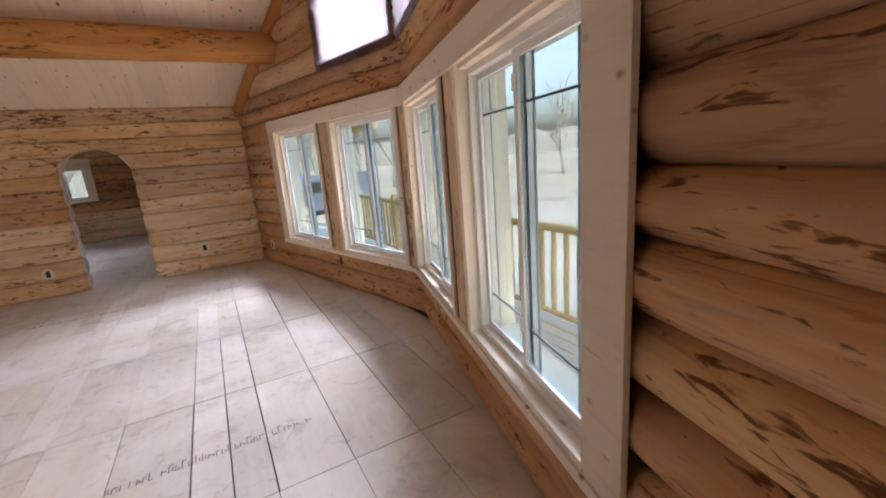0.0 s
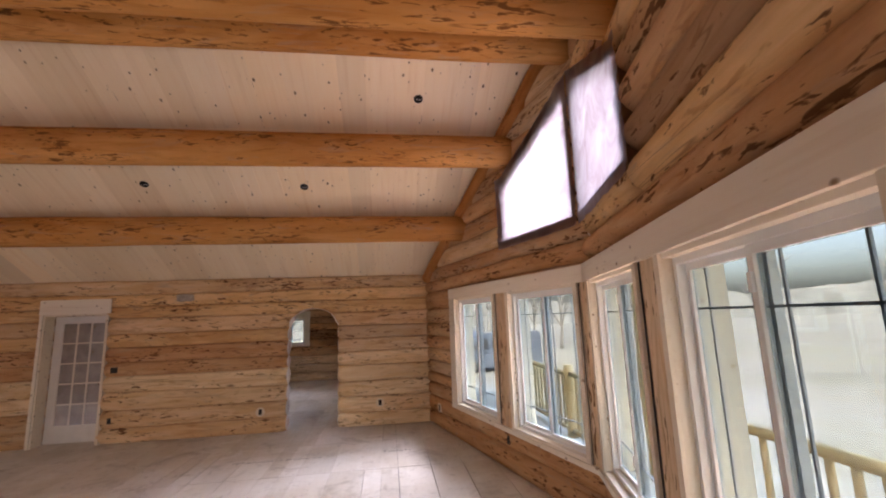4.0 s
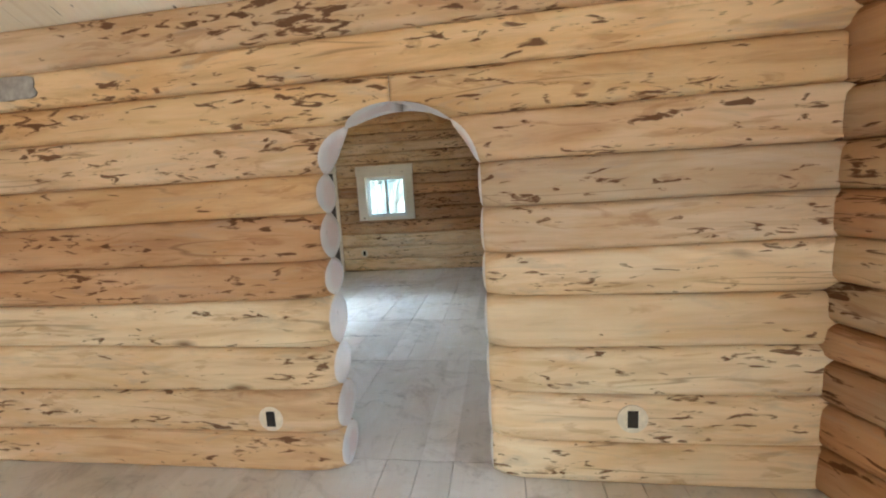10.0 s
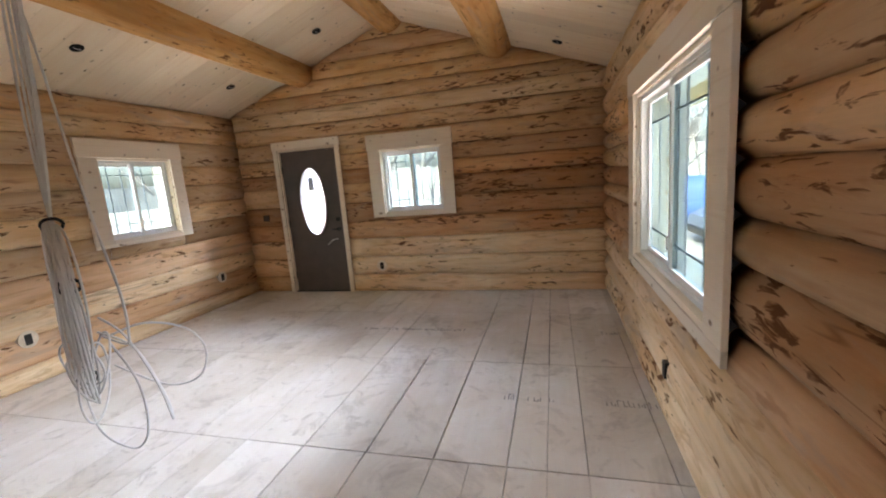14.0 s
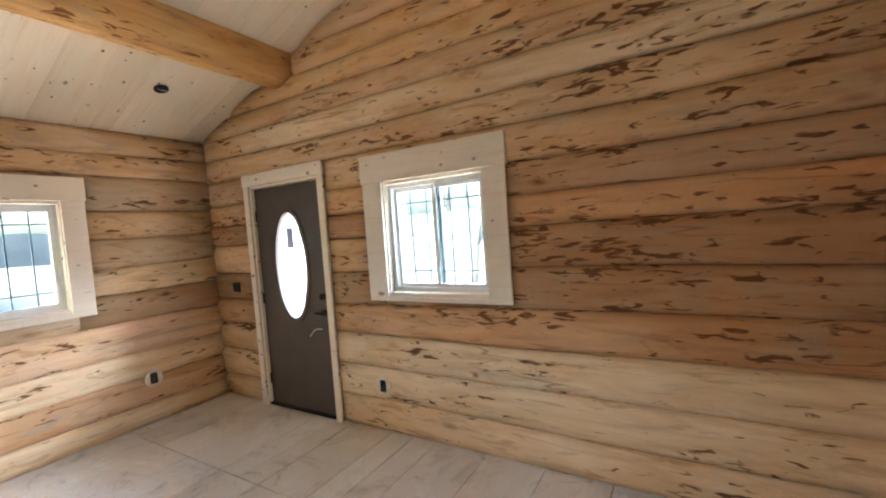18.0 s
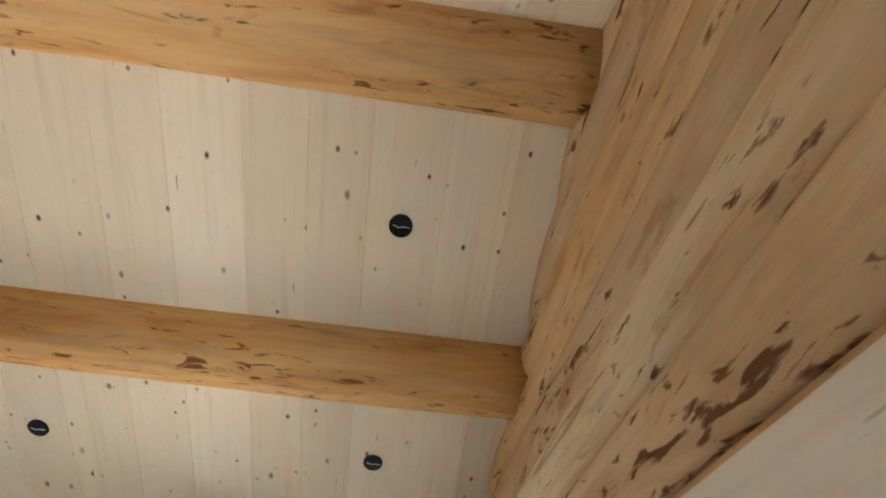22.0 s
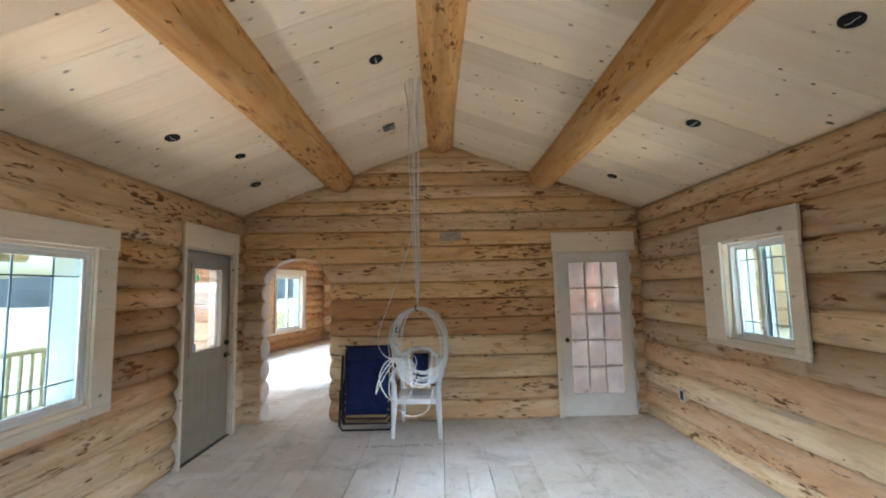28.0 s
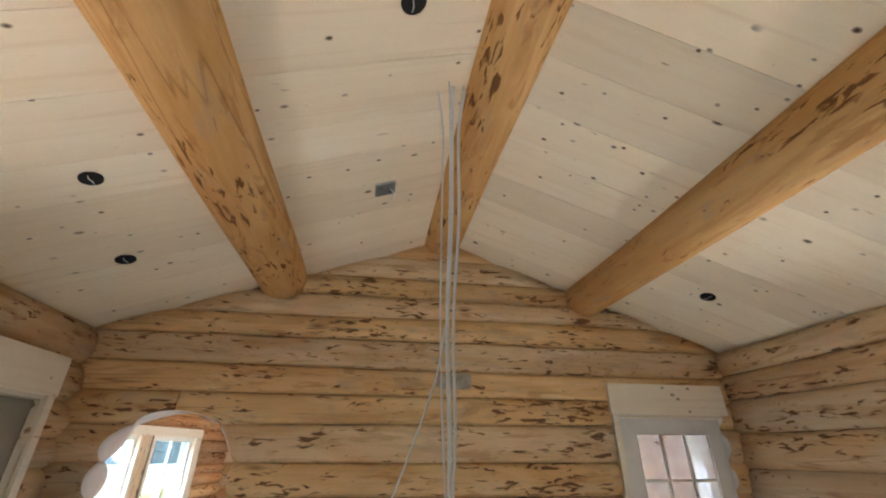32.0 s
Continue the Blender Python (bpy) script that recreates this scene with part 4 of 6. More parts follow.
def lever(leaf, x, z, y, way=1, deadbolt=True):
    bm = bmesh.new()
    cylinder(bm, x, z, y - 0.02, y, 0.030, 16, "y")
    cylinder(bm, x, z, y - 0.055, y - 0.02, 0.012, 12, "y")
    tube(bm, [(x, y - 0.05, z), (x + way * 0.05, y - 0.055, z + 0.004), (x + way * 0.11, y - 0.05, z - 0.004)], 0.010, 10)
    part("lever_handle", bm, BLACK, leaf, "black lever handle")
    if deadbolt:
        bm = bmesh.new()
        cylinder(bm, x, z + 0.14, y - 0.022, y, 0.030, 16, "y")
        box(bm, x - 0.006, x + 0.006, y - 0.04, y - 0.02, z + 0.12, z + 0.16, 0.003)
        part("deadbolt", bm, BLACK, leaf, "black deadbolt")


def hinges(door, x, h, y):
    for z in (0.25, h / 2, h - 0.25):
        bm = bmesh.new()
        cylinder(bm, x, y, z - 0.05, z + 0.05, 0.009, 10)
        part("hinge", bm, BLACK, door)


# north door: brown, with an oval light
door = empty("door_north", pose(-5.07, NORTH_Y, 0), kind="structure", label="dark brown door with a tall oval glass, shut", category="door")
W_D, H_D = 0.87, 2.05
door_frame(door, W_D, H_D, (0.065, 0.065, 0.11))
bm = bmesh.new()
cx, cz = 0.435, 1.33
n = 40
ov = ellipse(cx, cz, 0.215, 0.50, n)
edge = []
for i in range(n):
    a = 2 * math.pi * i / n
    dx, dz = math.cos(a), math.sin(a)
    s = min((W_D / 2) / max(abs(dx), 1e-6), ((H_D - cz) if dz > 0 else cz) / max(abs(dz), 1e-6))
    edge.append((cx + dx * s, cz + dz * s))
for px in (0.0, W_D):
    for pz in (0.0, H_D):
        q = min(range(n), key=lambda i: (edge[i][0] - px) ** 2 + (edge[i][1] - pz) ** 2)
        edge[q] = (px, pz)
frame_plate(bm, edge, ov, 0.03, 0.075)
leaf = part("door_leaf", bm, DOOR_BROWN, door)
part("oval_moulding", frame_plate(bmesh.new(), ellipse(cx, cz, 0.235, 0.525), ellipse(cx, cz, 0.195, 0.475), 0.018, 0.087), DOOR_BROWN, leaf)
pane = part("oval_pane", prism(bmesh.new(), ellipse(cx, cz, 0.20, 0.485), 0.05, 0.055), HAZY, leaf, "frosted oval glass with leaded lines")
pane.visible_shadow = False
bm = bmesh.new()
for s in (0.84, 0.42):
    tube(bm, [(x, 0.047, z) for x, z in ellipse(cx, cz, 0.20 * s, 0.485 * s)], 0.0025, 6, closed=True)
for sx in (-1, 1):
    for top in (-1, 1):
        tube(bm, [(cx + sx * 0.075 * math.sin(math.pi * i / 10), 0.047, cz + top * 0.41 * i / 10) for i in range(11)], 0.0025, 6)
    tube(bm, [(cx + sx * 0.085, 0.047, cz), (cx + sx * 0.168, 0.047, cz)], 0.0025, 6)
part("lead_lines", bm, LEAD, leaf)
part("sticker", box_bm(cx - 0.05, cx + 0.03, 0.044, 0.046, cz + 0.16, cz + 0.34), plain("pale_blue_label", (0.34, 0.46, 0.64), 0.5), leaf, "pale blue maker's sticker on the glass")
lever(leaf, 0.80, 0.92, 0.03, -1)
hinges(door, -0.004, H_D, 0.028)
bm = bmesh.new()
tube(bm, [(0.60 + 0.16 * t, 0.022 - 0.004 * math.sin(3 * t), 0.70 + 0.07 * t + 0.03 * math.sin(3 * t)) for t in [i / 8 for i in range(9)]], 0.006, 6)
part("tag_string", bm, plain("white_cord", (0.75, 0.73, 0.70), 0.6), leaf, "white tie hanging on the door")
part("threshold", box_bm(-0.045, W_D + 0.045, 0.0, THICK, 0.0, 0.022, 0.004), BLACK, door)

# east door: taupe, half glass
door = empty("door_east", pose(EAST_X, 9.35, 0, 0, 0, -90), kind="structure", label="taupe half-glass exterior door, shut", category="door")
W_D, H_D = 0.92, 2.06
door_frame(door, W_D, H_D, (0.035, 0.06, 0.24))
gx0, gx1, gz0, gz1 = 0.17, 0.74, 1.02, 1.91
leaf = part("door_leaf", frame_plate(bmesh.new(), rect(0, W_D, 0.012, H_D), rect(gx0, gx1, gz0, gz1), 0.02, 0.065), DOOR_TAUPE, door)
leaf.location.y = 0.012
part("glass_moulding", frame_plate(bmesh.new(), rect(gx0 - 0.03, gx1 + 0.03, gz0 - 0.03, gz1 + 0.03), rect(gx0 + 0.02, gx1 - 0.02, gz0 + 0.02, gz1 - 0.02), 0.008, 0.077), DOOR_TAUPE, leaf)
pane = part("door_pane", box_bm(gx0, gx1, 0.040, 0.045, gz0, gz1), clear_glass("door_glass", (0.72, 0.76, 0.80), haze=0.06), leaf, "clear glass with leaded border pieces")
pane.visible_shadow = False
bm = bmesh.new()
gw = gx1 - gx0
for k in (0, 1):
    zc, sg = (gz0 + 0.10, 1) if k == 0 else (gz1 - 0.10, -1)
    for off in (0.0, 0.09):
        tube(bm, [(gx0 + gw * i / 12, 0.036, zc + sg * (off - 0.05) + sg * -0.10 * (1 - (2 * i / 12 - 1) ** 2) * 0.6 + sg * 0.03) for i in range(13)], 0.003, 6)
for x in (gx0 + 0.07, gx1 - 0.07):
    tube(bm, [(x, 0.036, gz0), (x, 0.036, gz1)], 0.003, 6)
for i in range(1, 6):
    x = gx0 + gw * i / 6
    tube(bm, [(x, 0.036, gz0), (x, 0.036, gz0 + 0.10)], 0.002, 6)
    tube(bm, [(x, 0.036, gz1), (x, 0.036, gz1 - 0.10)], 0.002, 6)
part("lead_lines", bm, LEAD, leaf)
part("glass_gem", prism(bmesh.new(), [(gx0 + 0.12, gz1 - 0.17), (gx0 + 0.145, gz1 - 0.12), (gx0 + 0.12, gz1 - 0.07), (gx0 + 0.095, gz1 - 0.12)], 0.033, 0.039), plain("green_glass", (0.04, 0.42, 0.28), 0.15), leaf, "small green glass diamond")
STICKER = plain("blue_label", (0.40, 0.54, 0.74), 0.5)
part("sticker", box_bm(gx0 + 0.03, gx0 + 0.09, 0.034, 0.037, gz0 + 0.12, gz0 + 0.42), STICKER, leaf, "pale blue maker's sticker on the glass")
part("sticker", box_bm(gx0 + 0.02, gx0 + 0.12, 0.034, 0.037, gz0 + 0.02, gz0 + 0.10), STICKER, leaf, "pale blue maker's sticker on the glass")
for x0, x1 in ((0.14, 0.42), (0.50, 0.78)):
    part("raised_panel", frame_plate(bmesh.new(), rect(x0, x1, 0.22, 0.86), rect(x0 + 0.03, x1 - 0.03, 0.25, 0.83), 0.0165, 0.022), DOOR_TAUPE, leaf)
    part("raised_panel", box_bm(x0 + 0.05, x1 - 0.05, 0.017, 0.022, 0.27, 0.81, 0.002), DOOR_TAUPE, leaf)
lever(leaf, 0.85, 0.92, 0.02, -1)
hinges(door, -0.004, H_D, 0.016)
part("threshold", box_bm(-0.045, W_D + 0.045, 0.0, THICK, 0.0, 0.010, 0.003), BLACK, door)

# glazed door between the rooms: white, fifteen lights, hung on the north room's side
door = empty("door_hall", pose(-4.72, SOUTH_Y, 0, 0, 0, 180), kind="structure", label="white fifteen-light glazed door, shut", category="door")
W_D, H_D = 0.90, 2.04
door_frame(door, W_D, H_D, (0.05, 0.05, 0.24), both=True, bare=True)
gx0, gx1, gz0, gz1 = 0.13, 0.77, 0.28, 1.92
leaf = part("door_leaf", frame_plate(bmesh.new(), rect(0, W_D, 0.01, H_D), rect(gx0, gx1, gz0, gz1), 0.01, 0.05), DOOR_WHITE, door)
for i in range(3):
    for k in range(5):
        x0, z0 = gx0 + (gx1 - gx0) * i / 3, gz0 + (gz1 - gz0) * k / 5
        pane = part("pane", box_bm(x0, x0 + (gx1 - gx0) / 3, 0.028, 0.032, z0, z0 + (gz1 - gz0) / 5), CLEAR, leaf)
        pane.visible_shadow = False
for i in (1, 2):
    x = gx0 + (gx1 - gx0) * i / 3
    part("glazing_bar", box_bm(x - 0.011, x + 0.011, 0.014, 0.046, gz0, gz1, 0.003), DOOR_WHITE, leaf)
for k in range(1, 5):
    z = gz0 + (gz1 - gz0) * k / 5
    part("glazing_bar", box_bm(gx0, gx1, 0.016, 0.044, z - 0.011, z + 0.011, 0.003), DOOR_WHITE, leaf)
bm = bmesh.new()
cylinder(bm, 0.06, 0.95, -0.045, 0.105, 0.012, 12, "y")
for y in (-0.05, 0.11):
    bmesh.ops.create_uvsphere(bm, u_segments=14, v_segments=10, radius=0.028, matrix=Matrix.Translation((0.06, y, 0.95)))
part("door_knob", bm, BLACK, leaf, "black round knob")


# ---------------------------------------------------------------- outdoors, plain
GROUND = Mat("dusty_ground", 0.9, spec=0.1)
n1, n2 = GROUND.noise(GROUND.co, 0.12, 5, 0.6), GROUND.noise(GROUND.co, 1.6, 5, 0.65)
c = GROUND.mix(GROUND.ramp(n1, (0.35, 0.0), (0.65, 1.0)), (0.32, 0.30, 0.27), (0.25, 0.24, 0.18))
c = GROUND.mix(GROUND.ramp(n2, (0.4, 0.0), (0.7, 0.6)), c, (0.42, 0.40, 0.37))
GROUND.colour(c)
GROUND.bump(n2, 0.5, 0.05)
GZ = -0.75


def ground_z(x, y):
    """The yard is level round the house, and falls away to the north-east."""
    r = math.hypot(x + 2, y - 8)
    fall = min(1.0, max(0.0, (y - 14.5 + 0.25 * x) / 10.0))
    return GZ - 0.68 * fall * fall * (3 - 2 * fall) + (0.0 if r < 16 else 0.30 * noise.noise((x * 0.05, y * 0.05, 3.0)) * min(1, (r - 16) / 20))


bm = bmesh.new()
rings = []
for r in (0, 4, 7, 9, 11, 13, 15, 17, 19, 22, 26, 32, 40, 52, 70, 130, 300, 900, 3000):
    row = []
    for k in range(72):
        a = 2 * math.pi * k / 72
        x, y = -2 + r * math.cos(a), 8 + r * math.sin(a)
        row.append(bm.verts.new((x, y, ground_z(x, y))))
    rings.append(row)
for a, b in zip(rings, rings[1:]):
    for k in range(72):
        vs = [a[k], b[k], b[(k + 1) % 72], a[(k + 1) % 72]]
        bm.faces.new(vs)
bmesh.ops.remove_doubles(bm, verts=bm.verts, dist=0.001)
bmesh.ops.recalc_face_normals(bm, faces=bm.faces)
for f in bm.faces:
    f.smooth = True
tagged(mesh_object("ground", bm, GROUND.m), "pale dusty ground with dry grass", "ground", kind="structure")


# ---------------------------------------------------------------- small fittings
PALE_CUT = plain("routed_pale_wood", (0.72, 0.62, 0.48), 0.7, vary=0.12, scale=30)
STEEL = plain("galvanised_box", (0.28, 0.29, 0.29), 0.5, 0.7)


def outlet(at, tall=True, routed=True):
    """An unwired outlet box let into a log; local y points out of the room."""
    ob = empty("outlet_box", at, label="empty electrical box in a routed flat on the log wall", category="outlet", group="outlet boxes")
    if routed:
        part("routed_flat", prism(bmesh.new(), ellipse(0, 0, 0.075, 0.075, 20), -0.006, 0.05), PALE_CUT, ob)
    w, h = (0.022, 0.042) if tall else (0.046, 0.042)
    part("box_rim", frame_plate(bmesh.new(), rect(-w - 0.004, w + 0.004, -h - 0.004, h + 0.004), rect(-w, w, -h, h), -0.009, 0.02), BLACK, ob)
    # near-black fill paints the shade inside the empty box
    part("box_back", box_bm(-w, w, -0.0075, 0.02, -h, h), GAP, ob)
    return ob


for x, z, tall, routed in ((-4.53, 0.35, 1, 0), (-4.52, 1.14, 0, 0), (-2.21, 0.345, 1, 1), (-0.22, 0.38, 1, 1)):
    outlet(pose(x, ARCH_Y, z), tall, routed)
for x, z, tall in ((-3.66, 0.375, 1), (-5.43, 1.13, 0)):
    outlet(pose(x, NORTH_Y, z), tall, tall)
for y, z in ((11.08, 0.42), (8.87, 0.44), (13.31, 0.41)):
    outlet(pose(WEST_X, y, z, 0, 0, 90))
outlet(pose(EAST_X, 11.10, 0.37, 0, 0, -90), 1, 0)
outlet(AT_A @ pose(prow_u(7.32), 0, 0.33))
outlet(AT_A @ pose(prow_u(5.18), 0, 0.36), 1, 0)


def can_hole(at, r=0.052):
    """A cut hole for a ceiling can light, its inner shade painted as a near-black disc; local z points up off the
    ceiling.
    """
    ob = empty("ceiling_light_hole", at, label="round dark hole cut for a recessed ceiling light", category="light hole", group="ceiling light holes")
    bm = bmesh.new()
    n = 24
    a = [bm.verts.new((r * math.cos(2 * math.pi * i / n), r * math.sin(2 * math.pi * i / n), -0.004)) for i in range(n)]
    b = [bm.verts.new((v.co.x, v.co.y, 0.03)) for v in a]
    for i in range(n):
        bm.faces.new((a[i], a[(i + 1) % n], b[(i + 1) % n], b[i]))
    bm.faces.new(a)
    part("cavity", bm, HOLE_SHADE, ob)
    bm = bmesh.new()
    tube(bm, [(-r * 0.1, r * 0.75, -0.005), (0.0, r * 0.25, -0.008), (-r * 0.12, -r * 0.2, -0.007), (r * 0.05, -r * 0.6, -0.005)], 0.0022, 6)
    part("cable_end", bm, plain_cable, ob)
    return ob


plain_cable = plain("white_cable", (0.66, 0.65, 0.63), 0.45, vary=0.06)


def on_west(x, y):
    return slope_frame((x, y, EAVE_2 - 0.004 + (x - WEST_X) * PITCH_2), (1, 0, PITCH_2), (0, 1, 0))


def on_east(x, y):
    return slope_frame((x, y, EAVE_2 - 0.004 + (EAST_X - x) * PITCH_2), (-1, 0, PITCH_2), (0, -1, 0))


def on_hall(x, y):
    return slope_frame((x, y, EAVE_1 - 0.004 + (ARCH_Y - y if y > RIDGE_1 else y - CORNER_S[1]) * PITCH_1), (0, -1 if y > RIDGE_1 else 1, PITCH_1), (1 if y > RIDGE_1 else -1, 0, 0))


for y in (13.33, 11.57, 10.35, 8.85):
    can_hole(on_west(-5.16, y))
for y in (13.44, 11.81, 10.36, 8.95):
    can_hole(on_east(-1.22, y))
can_hole(on_east(-1.41, 9.70), 0.045)
can_hole(on_west(-3.89, 13.35))
can_hole(on_east(-2.76, 10.42))
for x, y in ((-3.20, 5.84), (-1.18, 5.87), (0.33, 4.62), (-5.2, 5.84)):
    can_hole(on_hall(x, y))
vent = empty("ceiling_box", on_east(-2.70, 9.16), label="square grey metal box plate let into the ceiling", category="box plate")
part("plate", box_bm(-0.065, 0.065, -0.065, 0.065, -0.012, 0.01, 0.004), STEEL, vent)
part("screw", cylinder(bmesh.new(), 0.03, 0.03, -0.015, -0.010, 0.006, 8), BLACK, vent)
part("screw", cylinder(bmesh.new(), -0.03, -0.03, -0.015, -0.010, 0.006, 8), BLACK, vent)
bm = bmesh.new()
tube(bm, [(0.03, 0, -0.01), (0.05, 0.01, -0.05), (0.02, 0.02, -0.08)], 0.004, 6)
part("cable_end", bm, plain_cable, vent)

# ---------------------------------------------------------------- hanging cables
CABLE = plain_cable
tie = Vector((-3.01, 9.76, 1.47))
hang = empty("hanging_cable_coil", Matrix.Translation(tie), label="tied coil of white electrical cable hanging from the ridge", category="cable coil")
rnd = random.Random(11)
side = Vector((0.87, -0.5, 0))
front = Vector((0.5, 0.87, 0))


def wire(name, pts, r=0.0042, label=""):
    bm = bmesh.new()
    pts = [Vector(p) for p in pts]
    fine = []
    for i in range(len(pts) - 1):
        p0, p1, p2, p3 = pts[max(i - 1, 0)], pts[i], pts[i + 1], pts[min(i + 2, len(pts) - 1)]
        for k in range(6):
            t = k / 6
            fine.append(0.5 * ((2 * p1) + (p2 - p0) * t + (2 * p0 - 5 * p1 + 4 * p2 - p3) * t * t + (3 * p1 - p0 - 3 * p2 + p3) * t ** 3))
    fine.append(pts[-1])
    return part(name, tube(bm, fine, r, 7), CABLE, hang, label)


top = Vector((-3.0, 9.95, 3.50)) - tie
for k in range(6):
    o = Vector((rnd.uniform(-0.05, 0.05), rnd.uniform(-0.045, 0.045), 0))
    wire("cable_drop", [(0, 0, -0.01), o * 0.6 + Vector((0, 0.02, 0.35)), o * 0.7 + Vector((0.01, 0.04, 0.8)), o + top * 0.62, o + top * 0.85, o * 2.0 + top])
def loop(name, centre, a, b, tilt, bow, start=0.0):
    """One turn of stiff cable, wavering slightly off an oval."""
    pts = []
    w1, w2 = rnd.uniform(0, 6.3), rnd.uniform(0, 6.3)
    for i in range(40):
        an = 2 * math.pi * i / 40
        wave = 1 + 0.025 * math.sin(2 * an + w1) + 0.015 * math.sin(3 * an + w2)
        pts.append(centre + side * (a * math.cos(an) * wave) + Vector((0, 0, b * math.sin(an) * wave)) + front * (tilt * math.cos(an) + bow * math.sin(an)))
    part(name, tube(bmesh.new(), pts, 0.0036, 7, closed=True), CABLE, hang)


for k in range(17):
    a, b = rnd.uniform(0.225, 0.30), rnd.uniform(0.27, 0.335)
    loop("cable_loop", Vector((0, 0, -b - 0.005)) + side * (0.275 - a) * rnd.choice((-0.7, -0.35, 0.2, 0.5)) + front * rnd.uniform(-0.012, 0.012), a, b, rnd.uniform(-0.03, 0.03), rnd.uniform(-0.02, 0.02))
for k in range(4):
    a, b = rnd.uniform(0.07, 0.13), rnd.uniform(0.08, 0.15)
    loop("inner_loop", side * rnd.uniform(0.06, 0.16) + Vector((0, 0, -0.50 + rnd.uniform(-0.06, 0.05))) + front * rnd.uniform(-0.02, 0.04), a, b, rnd.uniform(-0.05, 0.05), rnd.uniform(-0.04, 0.04))
# the free end sweeps out, doubles back and curls
wire("cable_sweep", [(0.0, 0.03, 0.92), (0.05, 0.04, 0.60), (0.15, 0.0, 0.30), (0.27, -0.05, 0.0), (0.36, -0.08, -0.24), (0.33, -0.06, -0.38), (0.22, 0.0, -0.44), (0.08, 0.02, -0.42)], 0.0040)
wire("cable_sweep", [(0.10, 0.02, -0.43), (0.20, 0.10, -0.40), (0.28, 0.20, -0.46), (0.30, 0.25, -0.57), (0.22, 0.27, -0.70), (0.10, 0.22, -0.72), (0.0, 0.10, -0.58)], 0.0040)
wire("cable_tail", [(0.06, 0.04, -0.36), (0.20, 0.02, -0.42), (0.33, 0.0, -0.58), (0.37, 0.0, -0.72), (0.33, 0.02, -0.64), (0.22, 0.03, -0.47), (0.10, 0.0, -0.40)], 0.0040)
wire("cable_curl", [(0.12, 0.02, -0.45), (0.24, 0.0, -0.58), (0.25, 0.0, -0.74), (0.16, 0.03, -0.86), (0.05, 0.05, -0.90), (-0.08, 0.05, -0.84), (-0.12, 0.05, -0.66)], 0.0040)
for z in (-0.005, -0.20, -0.58):
    bm = bmesh.new()
    o = Vector((0, 0, z)) + (side * 0.21 if z == -0.20 else Vector())
    tube(bm, [o + front * 0.03 * math.cos(2 * math.pi * i / 12) + Vector((0, 0, 0.022 * math.sin(2 * math.pi * i / 12))) + side * 0.01 for i in range(12)], 0.006, 6, closed=True)
    part("tie", bm, BLACK, hang, "black cable tie")

# ---------------------------------------------------------------- chairs by the log wall
PLASTIC = plain("white_moulded_plastic", (0.88, 0.90, 0.92), 0.35, vary=0.04)
NAVY = Mat("navy_mesh_fabric", 0.75, spec=0.2)
nf = NAVY.noise(NAVY.co, 8.0, 4)
wv = NAVY.noise(NAVY.co, 240.0, 2)
NAVY.colour(NAVY.mix(NAVY.ramp(nf, (0.3, 0.0), (0.7, 1.0)), (0.012, 0.018, 0.075), (0.020, 0.032, 0.12)))
NAVY.bump(wv, 0.4, 0.002)
NAVY = NAVY.m

# stacking garden chair, turned to the room; local y to its front
chair = empty("plastic_chair", pose(-2.93, 8.40, 0, 0, 0, -3), label="white moulded plastic garden armchair standing on the subfloor", category="chair")


def sheet(bm, fn, nu, nv, thick):
    """A curved plate from a surface function, given thickness along its normals."""
    vs = [[bm.verts.new(fn(i / nu, k / nv)) for k in range(nv + 1)] for i in range(nu + 1)]
    fs = [bm.faces.new((vs[i][k], vs[i + 1][k], vs[i + 1][k + 1], vs[i][k + 1])) for i in range(nu) for k in range(nv)]
    bmesh.ops.recalc_face_normals(bm, faces=fs)
    bmesh.ops.solidify(bm, geom=fs, thickness=thick)
    for f in bm.faces:
        f.smooth = True
    return bm


part("seat", sheet(bmesh.new(), lambda a, b: (-0.22 + 0.44 * a, -0.17 + 0.42 * b, 0.425 - 0.02 * math.sin(math.pi * a) + 0.015 * b - (0.05 * max(0, b - 0.85) / 0.15)), 12, 12, 0.012), PLASTIC, chair)
for sx in (-1, 1):
    part("armrest", tube(bmesh.new(), [(sx * 0.235, -0.20, 0.70), (sx * 0.275, -0.05, 0.665), (sx * 0.28, 0.12, 0.65), (sx * 0.265, 0.25, 0.63), (sx * 0.25, 0.27, 0.58)], 0.026, 10), PLASTIC, chair)
    part("front_leg", tube(bmesh.new(), [(sx * 0.25, 0.27, 0.60), (sx * 0.245, 0.27, 0.42), (sx * 0.262, 0.29, 0.0)], 0.026, 10, radii=[0.026, 0.034, 0.022]), PLASTIC, chair)
    part("back_leg", tube(bmesh.new(), [(sx * 0.20, -0.17, 0.44), (sx * 0.215, -0.22, 0.2), (sx * 0.225, -0.26, 0.0)], 0.026, 10, radii=[0.034, 0.028, 0.022]), PLASTIC, chair)
    part("back_post", tube(bmesh.new(), [(sx * 0.215, -0.17, 0.42), (sx * 0.225, -0.21, 0.66), (sx * 0.20, -0.25, 0.80), (sx * 0.12, -0.27, 0.875), (0.0, -0.275, 0.895)], 0.027, 10), PLASTIC, chair)
part("back_slat", sheet(bmesh.new(), lambda a, b: (-0.035 - 0.045 * b - 0.035 + 0.03 * a - 0.05, -0.185 - 0.07 * b, 0.43 + 0.42 * b), 3, 8, 0.014), PLASTIC, chair)
